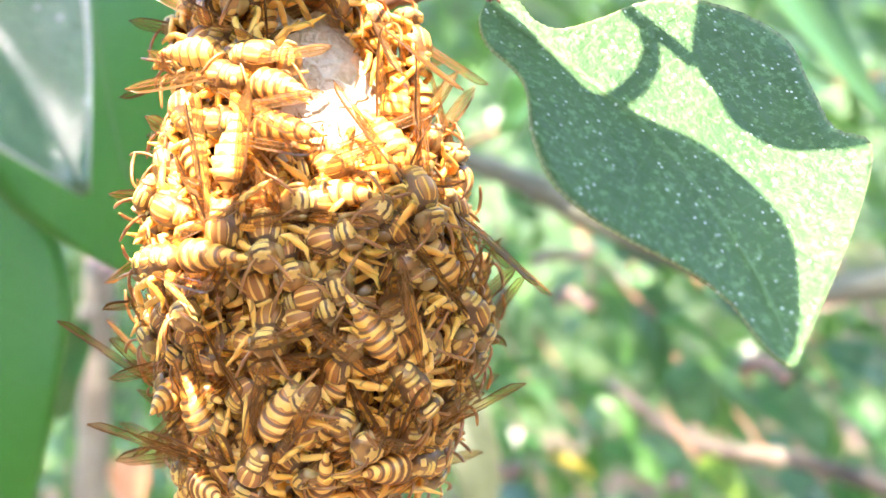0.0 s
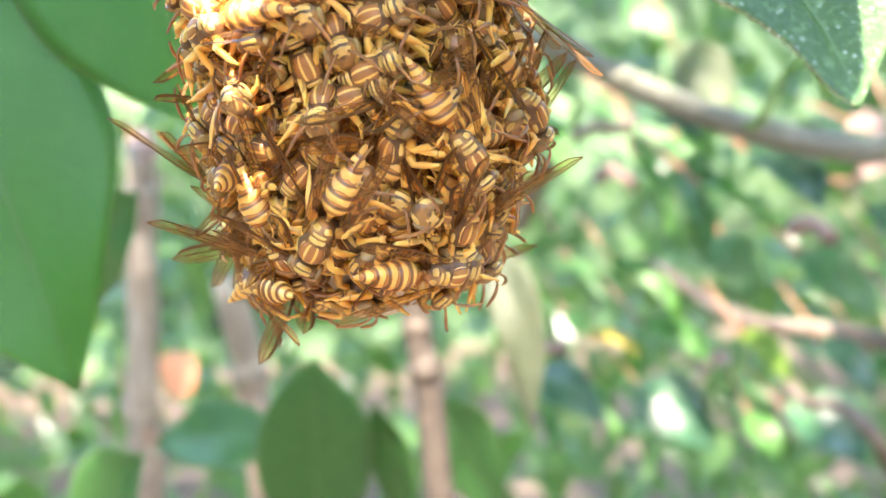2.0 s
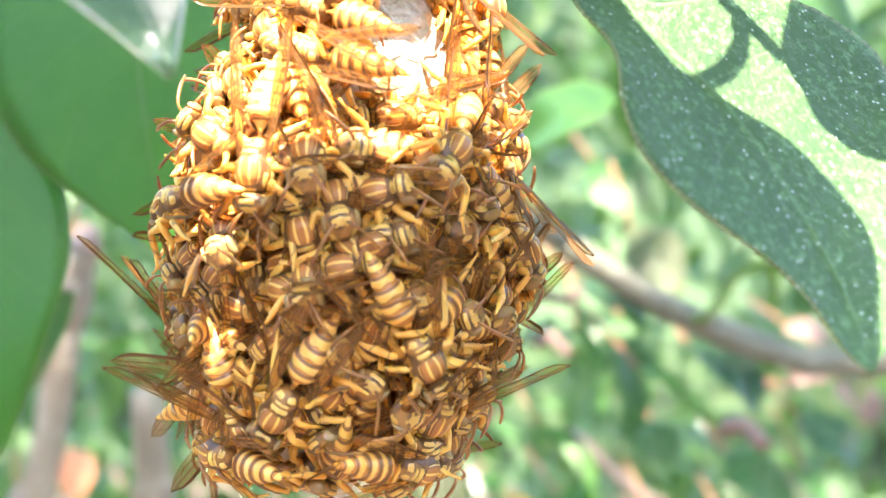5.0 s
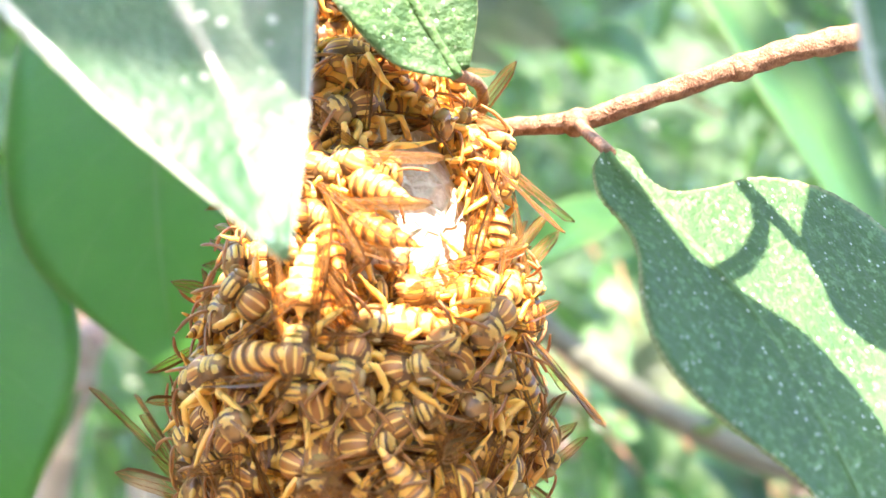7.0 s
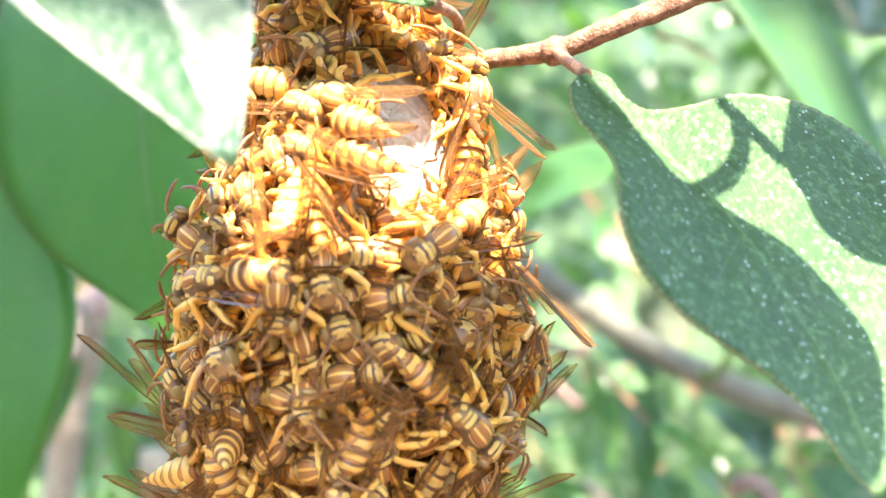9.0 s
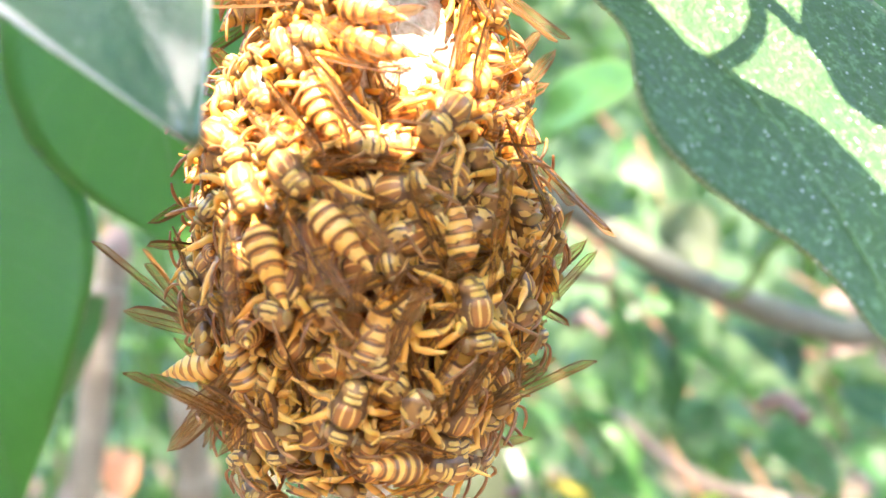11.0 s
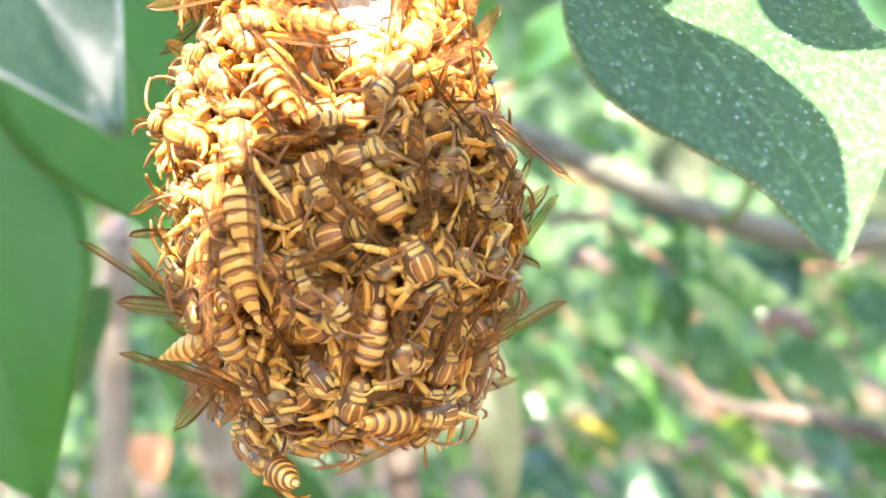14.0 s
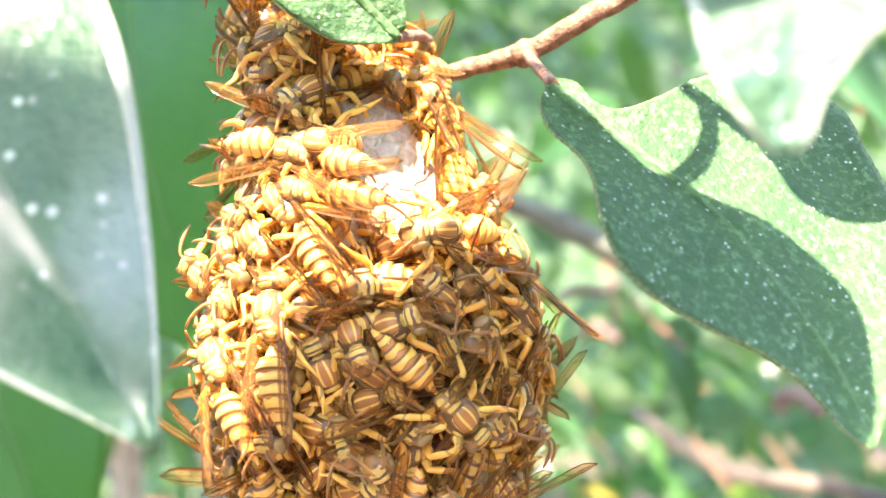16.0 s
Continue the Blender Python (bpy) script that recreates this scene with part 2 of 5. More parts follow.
def wing_material(name, tint, clear):
    g = Mat(name)
    uv = g.n("SeparateXYZ", {0: g.n("UVMap").outputs[0]})
    s, v = uv.outputs[0], uv.outputs[1]
    obj = g.n("TexCoord").outputs["Object"]
    wob = g.math("MULTIPLY", g.math("SUBTRACT", g.noise(250.0, 2.0, obj), 0.5), 0.10)
    w = g.math("ADD", v, wob)

    def vein_at(place, half):
        return g.math("SUBTRACT", 1.0, g.smooth(g.math("ABSOLUTE", g.math("SUBTRACT", w, place)), half * 0.5, half))
    vein = g.math("MAXIMUM", vein_at(0.40, 0.035), vein_at(0.70, 0.03))
    cross = g.math("PINGPONG", g.math("MULTIPLY", g.math("ADD", s, g.math("MULTIPLY", v, 0.30)), 3.0), 0.5)
    vein = g.math("MAXIMUM", vein, g.math("MULTIPLY", g.math("SUBTRACT", 1.0, g.smooth(cross, 0.008, 0.022)), g.smooth(s, 0.40, 0.5)))
    lead = g.math("SUBTRACT", 1.0, g.smooth(v, 0.13, 0.17))
    rim = g.math("MAXIMUM", lead, g.math("MAXIMUM", g.smooth(v, 0.95, 0.97), g.smooth(s, 0.97, 0.985)))
    vein = g.math("MAXIMUM", vein, rim)
    rnd = g.n("ObjectInfo").outputs["Random"]
    col = g.mix(vein, tint, (0.24, 0.11, 0.035))
    p = g.n("BsdfPrincipled", {"Base Color": col, "Roughness": 0.28, "Normal": g.bump(g.noise(600.0, 2.0, obj), 0.3, 0.0002)}).outputs[0]
    tl = g.n("BsdfTranslucent", {"Color": col}).outputs[0]
    p = g.n("MixShader", {0: 0.5, 1: p, 2: tl}).outputs[0]
    clearness = g.math("MULTIPLY", g.math("SUBTRACT", 1.0, g.math("MULTIPLY", vein, 0.9)), g.math("ADD", clear, g.math("MULTIPLY", rnd, 0.12)))
    tp = g.n("BsdfTransparent", {"Color": (0.95, 0.86, 0.72, 1)}).outputs[0]
    return g.done(g.n("MixShader", {0: clearness, 1: p, 2: tp}).outputs[0])


m_gaster, m_plate, m_scutum, m_core = (wasp_material("wasp_" + k, k) for k in ("gaster", "plate", "scutum", "core"))
m_leg, m_antenna, m_eye = (wasp_material("wasp_" + k, k) for k in ("leg", "antenna", "eye"))
m_wing = wing_material("wing_amber", (0.52, 0.30, 0.12), 0.82)
m_wing_clear = wing_material("wing_clear", (0.58, 0.44, 0.25), 0.86)


def carton_material():
    g = Mat("nest_carton")
    obj = g.n("TexCoord").outputs["Object"]
    cells = g.n("TexVoronoi", {"Vector": obj, "Scale": 520.0}, feature="DISTANCE_TO_EDGE").outputs["Distance"]
    rim = g.math("SUBTRACT", 1.0, g.smooth(cells, 0.02, 0.14))
    fibre = g.noise(1400.0, 5.0, obj, 0.7)
    col = g.mix(g.smooth(fibre, 0.35, 0.7), (0.48, 0.36, 0.25), (0.70, 0.60, 0.48))
    col = g.mix(g.math("MULTIPLY", rim, 0.5), col, (0.60, 0.54, 0.45))
    h = g.math("ADD", g.math("MULTIPLY", rim, 1.0), g.math("MULTIPLY", fibre, 0.5))
    return g.done(g.n("BsdfPrincipled", {"Base Color": col, "Roughness": 0.9, "Normal": g.bump(h, 0.6, 0.0004)}).outputs[0])


m_carton = carton_material()


def plain_material(name, a, b, scale, rough=0.8, bump=0.01):
    g = Mat(name)
    obj = g.n("TexCoord").outputs["Object"]
    n1, n2 = g.noise(scale, 5.0, obj), g.noise(scale * 7, 3.0, obj)
    col = g.mix(g.smooth(g.math("ADD", g.math("MULTIPLY", n1, 0.7), g.math("MULTIPLY", n2, 0.3)), 0.35, 0.65), a, b)
    return g.done(g.n("BsdfPrincipled", {"Base Color": col, "Roughness": rough, "Normal": g.bump(n2, 0.6, bump)}).outputs[0])


m_ground = plain_material("leaf_litter_soil", (0.045, 0.035, 0.024), (0.12, 0.090, 0.062), 9.0)
m_salmon = plain_material("salmon_dry_leaf", (0.52, 0.19, 0.085), (0.62, 0.26, 0.12), 60.0, 0.7, 0.002)
m_dry = plain_material("dry_leaf", (0.16, 0.095, 0.072), (0.30, 0.20, 0.16), 60.0, 0.7, 0.002)


# ---- building helpers ----
def mesh_of(name, verts, faces, mat, smooth=True, uvs=None):
    me = bpy.data.meshes.new(name)
    me.from_pydata([tuple(v) for v in verts], [], faces)
    if uvs is not None:
        lay = me.uv_layers.new(name="UVMap")
        idx = np.empty(len(me.loops), dtype=np.int32)
        me.loops.foreach_get("vertex_index", idx)
        lay.data.foreach_set("uv", np.asarray(uvs, dtype=np.float32)[idx].ravel())
    me.materials.append(mat)
    if smooth:
        me.polygons.foreach_set("use_smooth", [True] * len(me.polygons))
    me.update()
    return me


def part(name, me, parent, label=""):
    ob = new(name, me)
    ob.parent = parent
    return tagged(ob, label)


def curve3(points, count):
    """Catmull-Rom through points, evenly spread in parameter."""
    p = np.array([tuple(q) for q in points], float)
    p = np.vstack([2 * p[0] - p[1], p, 2 * p[-1] - p[-2]])
    out = []
    for u in np.linspace(0, len(p) - 3 - 1e-9, count):
        i, f = int(u), u - int(u)
        a, b, c, d = p[i:i + 4]
        out.append(0.5 * (2 * b + (c - a) * f + (2 * a - 5 * b + 4 * c - d) * f * f + (3 * b - a - 3 * c + d) * f ** 3))
    return np.array(out)


def spread(values, s):
    """A smooth run of values over 0..1, read at s."""
    return np.interp(s, np.linspace(0, 1, 200), curve3([(v, 0, 0) for v in values], 200)[:, 0])


def tube(points, radii, seg=8, count=None, knobs=0.0, seed=1):
    """Vertices and faces of a closed, tapered tube along a smooth line."""
    c = curve3(points, count) if count else np.array([tuple(p) for p in points], float)
    r = np.interp(np.linspace(0, 1, len(c)), np.linspace(0, 1, len(radii)), radii)
    rng = np.random.RandomState(seed)
    t = np.gradient(c, axis=0)
    t /= np.linalg.norm(t, axis=1)[:, None] + 1e-12
    ref = np.array([0.31, 0.17, 0.93])
    verts, faces = [], []
    for i in range(len(c)):
        a = np.cross(t[i], ref)
        a /= np.linalg.norm(a) + 1e-12
        b = np.cross(t[i], a)
        for k in range(seg):
            w = 2 * math.pi * k / seg
            rr = r[i] * (1 + knobs * (rng.rand() - 0.5))
            verts.append(c[i] + rr * (math.cos(w) * a + math.sin(w) * b))
    for i in range(len(c) - 1):
        for k in range(seg):
            q = (k + 1) % seg
            faces.append((i * seg + k, i * seg + q, (i + 1) * seg + q, (i + 1) * seg + k))
    faces.append(tuple(range(seg))[::-1])
    faces.append(tuple((len(c) - 1) * seg + k for k in range(seg)))
    return verts, faces


def leaf_sheet(mid, left, right, normal, fold=0.15, curl=0.0, ripple=0.0, thick=0.00025, ns=26, nv=12, seed=3, wave=5.0):
    """A leaf blade as a closed thin shell: midrib line, half-widths to either side, and the way its upper face looks."""
    m = curve3(mid, ns)
    t = np.gradient(m, axis=0)
    t /= np.linalg.norm(t, axis=1)[:, None] + 1e-12
    nn = np.array(Vector(normal).normalized())
    rng = np.random.RandomState(seed)
    ph = rng.rand(4) * 6.28
    top, low, uvs = [], [], []
    for i in range(ns):
        s = i / (ns - 1)
        side = np.cross(nn, t[i])
        side /= np.linalg.norm(side) + 1e-12
        up = np.cross(t[i], side)
        wl, wr = max(spread(left, s), 0.00012), max(spread(right, s), 0.00012)
        for j in range(nv + 1):
            v = -1 + 2 * j / nv
            w = wl if v < 0 else wr
            d = v * w
            lift = fold * abs(d) + curl * v * v * w + ripple * abs(v) * math.sin(wave * 2 * s + ph[0] + (1.3 if v > 0 else 0)) + 0.25 * ripple * math.sin(17 * s + ph[1] + 3 * v)
            p = m[i] + side * d * (1 - 0.12 * fold * abs(v)) + up * lift
            top.append(p)
            low.append(p - up * thick * (1 - 0.6 * abs(v)))
            uvs.append((s, (v + 1) / 2))
    row, n = nv + 1, len(top)
    faces = []
    for i in range(ns - 1):
        for j in range(nv):
            a, b, c, d = i * row + j, i * row + j + 1, (i + 1) * row + j + 1, (i + 1) * row + j
            faces += [(a, d, c, b), (n + a, n + b, n + c, n + d)]
        a, d = i * row, (i + 1) * row
        faces.append((a, n + a, n + d, d))
        a, d = i * row + nv, (i + 1) * row + nv
        faces.append((a, d, n + d, n + a))
    for j in range(nv):
        faces.append((j, j + 1, n + j + 1, n + j))
        a = (ns - 1) * row + j
        faces.append((a, n + a, n + a + 1, a + 1))
    return top + low, faces, uvs + uvs


def outlined_sheet(mid, left, right, along, normal, fold=0.1, ripple=0.0004, curl=0.0, thick=0.00025, ns=60, nv=16, seed=3):
    """A leaf blade from its own flat plan in millimetres along and across: midrib, left and right margins; folded and rippled out of the plane."""
    ax = np.array(Vector(along).normalized())
    nn = np.array(Vector(normal))
    nn = nn - ax * nn.dot(ax)
    nn /= np.linalg.norm(nn)
    sd = np.cross(nn, ax)
    m, lo, hi = (curve3([(p[0], p[1], 0) for p in line], ns)[:, :2] * 0.001 for line in (mid, left, right))
    rng = np.random.RandomState(seed)
    ph = rng.rand(4) * 6.28
    top, uvs = [], []
    for i in range(ns):
        s = i / (ns - 1)
        for j in range(nv + 1):
            v = -1 + 2 * j / nv
            q = m[i] + (lo[i] - m[i] if v < 0 else hi[i] - m[i]) * abs(v)
            w = np.linalg.norm(q - m[i])
            lift = fold * w + curl * v * v * w + ripple * abs(v) * math.sin(10 * s + ph[0] + (1.3 if v > 0 else 0)) + 0.25 * ripple * math.sin(17 * s + ph[1] + 3 * v) + 0.00006 * (abs(v) > 0.97) * math.sin(290 * s)
            top.append(ax * q[0] + sd * q[1] + nn * lift)
            uvs.append((s, (v + 1) / 2))
    row, n = nv + 1, len(top)
    low = [p - nn * thick for p in top]
    faces = []
    for i in range(ns - 1):
        for j in range(nv):
            a, b, c, d = i * row + j, i * row + j + 1, (i + 1) * row + j + 1, (i + 1) * row + j
            faces += [(a, d, c, b), (n + a, n + b, n + c, n + d)]
        a, d = i * row, (i + 1) * row
        faces.append((a, n + a, n + d, d))
        a, d = i * row + nv, (i + 1) * row + nv
        faces.append((a, d, n + d, n + a))
    for j in range(nv):
        faces.append((j, j + 1, n + j + 1, n + j))
        a = (ns - 1) * row + j
        faces.append((a, n + a, n + a + 1, a + 1))
    spine = [Vector(ax * p[0] + sd * p[1] - nn * 0.00012) for p in m[::4]]
    return [Vector(p) for p in top + low], faces, uvs + uvs, spine, lambda p: Vector(ax * p[0] * 0.001 + sd * p[1] * 0.001)


def outlined_leaf(label, base, mid, left, right, along, normal, mat, petiole=None, stalk=0.0005, name="leaf", **kw):
    """A leaf as a thing, from its flat plan: blade, midrib and stalk. The petiole is in places of the world, or in the plan."""
    root = new(name)
    root.location = base
    v, f, uv, spine, place = outlined_sheet(mid, left, right, along, normal, **kw)
    part("blade", mesh_of("blade", v, f, mat, uvs=uv), root)
    v, f = tube(spine, [0.0004, 0.0003, 0.00015], 6)
    part("midrib", mesh_of("midrib", v, f, mat, uvs=[(0.5, 0.5)] * len(v)), root, "pale raised midrib")
    if petiole:
        line = [place(p) if len(p) == 2 else Vector(p) - Vector(base) for p in petiole]
        v, f = tube(line, [stalk, stalk * 0.9], 8, 10)
        part("petiole", mesh_of("petiole", v, f, bark), root, "short brown leaf stalk")
    return tagged(root, label, "leaf")


def leaf(label, mid, left, right, normal, mat, petiole=None, rib=0.0004, stalk=0.0007, name="leaf", **kw):
    """A leaf as a thing: blade, midrib and stalk. All places are relative to its first midrib point."""
    base = Vector(mid[0])
    root = new(name)
    root.location = base
    rel = [Vector(p) - base for p in mid]
    v, f, uv = leaf_sheet(rel, left, right, normal, **kw)
    part("blade", mesh_of("blade", v, f, mat, uvs=uv), root)
    nn = Vector(normal).normalized()
    c = [Vector(p) - nn * rib * 0.6 for p in curve3(rel, 14)]
    v, f = tube(c, [rib * 1.3, rib, rib * 0.4], 6)
    part("midrib", mesh_of("midrib", v, f, mat, uvs=[(0.5, 0.5)] * len(v)), root, "pale raised midrib")
    if petiole:
        v, f = tube([Vector(p) - base for p in petiole], [stalk, stalk * 0.9], 8, 8)
        part("petiole", mesh_of("petiole", v, f, bark), root, "short brown leaf stalk")
    return tagged(root, label, "leaf")


def stem(label, points, radii, mat, name="stem", seg=10, count=24, knobs=0.15, seed=2, category="branch"):
    base = Vector(points[0])
    root = new(name, None)
    root.location = base
    v, f = tube([Vector(p) - base for p in points], radii, seg, count, knobs, seed)
    part("bark", mesh_of(name, v, f, mat), root)
    line = curve3([Vector(p) - base for p in points], 90)
    rng = random.Random(seed)
    for k in range(3):
        i = rng.randrange(4, 40)
        r = float(np.interp(i / 89, np.linspace(0, 1, len(radii)), radii))
        c, d = Vector(line[i]), (Vector(line[i + 1]) - Vector(line[i])).normalized()
        v, f = tube([c + d * (q * r * 0.5) for q in (-2, -1, 0, 1, 2)], [r * 0.9, r * 1.12, r * 1.2, r * 1.12, r * 0.9], seg, None, 0.2, k)
        part("knot", mesh_of("knot", v, f, mat), root)
    return tagged(root, label, category)


# ---- ground and distance ----
def build_ground():
    n, half = 40, 60.0
    g = np.sign(np.linspace(-1, 1, n)) * np.abs(np.linspace(-1, 1, n)) ** 3 * half
    verts = [(x, y, 0.03 * noise.noise((x * 1.3, y * 1.3, 0))) for y in g for x in g]
    faces = [(j * n + i, j * n + i + 1, (j + 1) * n + i + 1, (j + 1) * n + i) for j in range(n - 1) for i in range(n - 1)]
    tagged(new("ground", mesh_of("ground", verts, faces, m_ground)), "brown soil under the shrub with leaf litter", "ground", kind="structure")


build_ground()

LEAF_N = (7, 4)


def many_leaves(name, label, places, mat, seed):
    """Leaves past counting in one object. places: (point, length, width, direction, normal)."""
    rng = np.random.RandomState(seed)
    ns, nv = LEAF_N
    s = np.linspace(0, 1, ns)
    v = np.linspace(-1, 1, nv + 1)
    prof = np.sin(np.pi * s ** 0.8) * 0.98 + 0.02
    grid_faces = [(i * (nv + 1) + j, i * (nv + 1) + j + 1, (i + 1) * (nv + 1) + j + 1, (i + 1) * (nv + 1) + j) for i in range(ns - 1) for j in range(nv)]
    verts, faces, uvs = [], [], []
    for p, ln, wd, d, n in places:
        d = Vector(d).normalized()
        sd = Vector(n).cross(d).normalized()
        up = d.cross(sd)
        droop, fold = rng.uniform(0.0, 0.35), rng.uniform(0.0, 0.5)
        base = len(verts)
        for i in range(ns):
            for j in range(nv + 1):
                q = Vector(p) + d * (ln * s[i]) + sd * (0.5 * wd * prof[i] * v[j]) + up * (fold * 0.5 * wd * prof[i] * abs(v[j]) - droop * ln * s[i] ** 2)
                verts.append(q)
                uvs.append((s[i], (v[j] + 1) / 2))
        faces += [tuple(base + k for k in f) for f in grid_faces]
    ob = new(name, mesh_of(name, verts, faces, mat, uvs=uvs))
    return tagged(ob, label, "foliage", kind="stuff")


def far_foliage():
    rng = np.random.RandomState(11)

    def some(count, xr, yr, zr, ln, lean=0.3, wide=(0.28, 0.5)):
        out = []
        for _ in range(count):
            p = (rng.uniform(*xr), rng.uniform(*yr), rng.uniform(*zr))
            d = Vector((rng.normal(lean, 0.7), rng.normal(-0.2, 0.5), rng.normal(-0.5, 0.4)))
            n = Vector((rng.normal(0.0, 0.5), rng.normal(-0.5, 0.5), 0.9))
            k = rng.uniform(*ln)
            out.append((p, k, k * rng.uniform(*wide), d, n))
        return out
    many_leaves("shrub_foliage", "green shrub leaves behind the nest, sunlit and shaded", some(520, (-0.30, 0.32), (0.44, 0.70), (1.00, 1.44), (0.014, 0.036), 0.5, (0.16, 0.32)), leaf_far, 4)
    many_leaves("thicket_foliage", "sunlit and shaded green thicket leaves", some(3000, (-0.9, 0.8), (0.62, 1.6), (0.45, 1.9), (0.035, 0.075)), leaf_far, 5)
    many_leaves("hedge_foliage", "dense green thicket leaves in the distance", some(4200, (-3.2, 3.0), (1.6, 3.6), (0.0, 3.4), (0.08, 0.16)), leaf_far, 6)
    many_leaves("dry_leaves", "pale pinkish dry leaves caught in the thicket", some(60, (-0.5, 0.5), (0.35, 1.1), (0.9, 1.5), (0.012, 0.030)), m_dry, 7)


far_foliage()


# where gaps in the added crown let the sun on to the thicket, in centimetres
FLECKS = [(5, 24, -7), (1, 36, -13), (6, 34, -13), (-0, 34, -12), (11, 34, -5), (10, 33, -7), (12, 36, -12), (13, 36, -8), (5, 40, -15), (-21, 48, -16), (-11, 22, -4), (-20, 40, -16), (7, 22, -7), (1, 33, -6), (-2, 34, -13)]


def shade_canopy():
    """An unseen crown added overhead to break the sunlight into flecks, with the gap that lets it reach the nest."""
    rng = np.random.RandomState(23)
    side = Vector((0, 0, 1)).cross(SUN).normalized()
    over = SUN.cross(side)
    gaps = [((cm(*p) - cm(0, 0, -1.5)).dot(side), (cm(*p) - cm(0, 0, -1.5)).dot(over)) for p in FLECKS]
    for count, ar, br, fr, kr in ((6800, (-1.15, 1.15), (-0.5, 1.7), (0.9, 1.6), (0.055, 0.10)), (2600, (-2.4, 2.4), (1.6, 3.8), (1.2, 2.2), (0.10, 0.18))):
        out = []
        while len(out) < count:
            a, b, far = rng.uniform(*ar), rng.uniform(*br), rng.uniform(*fr)
            if math.hypot(a, b * (2.4 if b > 0 else 1.0)) < 0.21 or (math.hypot(a - 0.13, b + 0.02) < 0.16 and rng.rand() < 0.85):
                continue
            k = rng.uniform(*kr)
            if any(math.hypot(a - u, b - w) < 0.006 + 0.22 * k for u, w in gaps):
                continue
            p = cm(0, 0, -1.5) + SUN * far + side * a + over * b
            if p.z < 1.7:
                continue
            out.append((p, k, k * rng.uniform(0.4, 0.6), (rng.normal(), rng.normal(), -0.4), (rng.normal(0, 0.4), rng.normal(-0.2, 0.4), 1)))
        many_leaves("canopy_foliage", "unseen green leaves added overhead to break up the sunlight", out, leaf_far, 9)


shade_canopy()


def backdrop():
    """A far wall of dark green growth that closes the view."""
    g = Mat("distant_growth")
    obj = g.n("TexCoord").outputs["Object"]
    a, b = g.noise(1.6, 4.0, obj), g.noise(9.0, 3.0, obj)
    col = g.mix(g.smooth(a, 0.35, 0.65), (0.03, 0.07, 0.03), (0.08, 0.15, 0.06))
    col = g.mix(g.smooth(b, 0.5, 0.7), col, (0.12, 0.20, 0.09))
    mat = g.done(g.n("BsdfPrincipled", {"Base Color": col, "Roughness": 0.8, "Normal": g.bump(b, 1.0, 0.1)}).outputs[0])
    verts, faces, n, rows = [], [], 48, 10
    for k in range(n):
        w = 2 * math.pi * k / n
        for r in range(rows):
            rad = 6.0 + 1.2 * noise.noise((3 * math.cos(w), 3 * math.sin(w), r * 0.7))
            verts.append((rad * math.cos(w), rad * math.sin(w), -0.1 + r * 0.42 + 0.35 * noise.noise((k * 0.8, r * 1.3, 4))))
    for k in range(n):
        for r in range(rows - 1):
            q = (k + 1) % n
            faces.append((k * rows + r, q * rows + r, q * rows + r + 1, k * rows + r + 1))
    tagged(new("backdrop", mesh_of("backdrop", verts, faces, mat)), "distant dark green thicket round the clearing", "thicket", kind="structure")


backdrop()


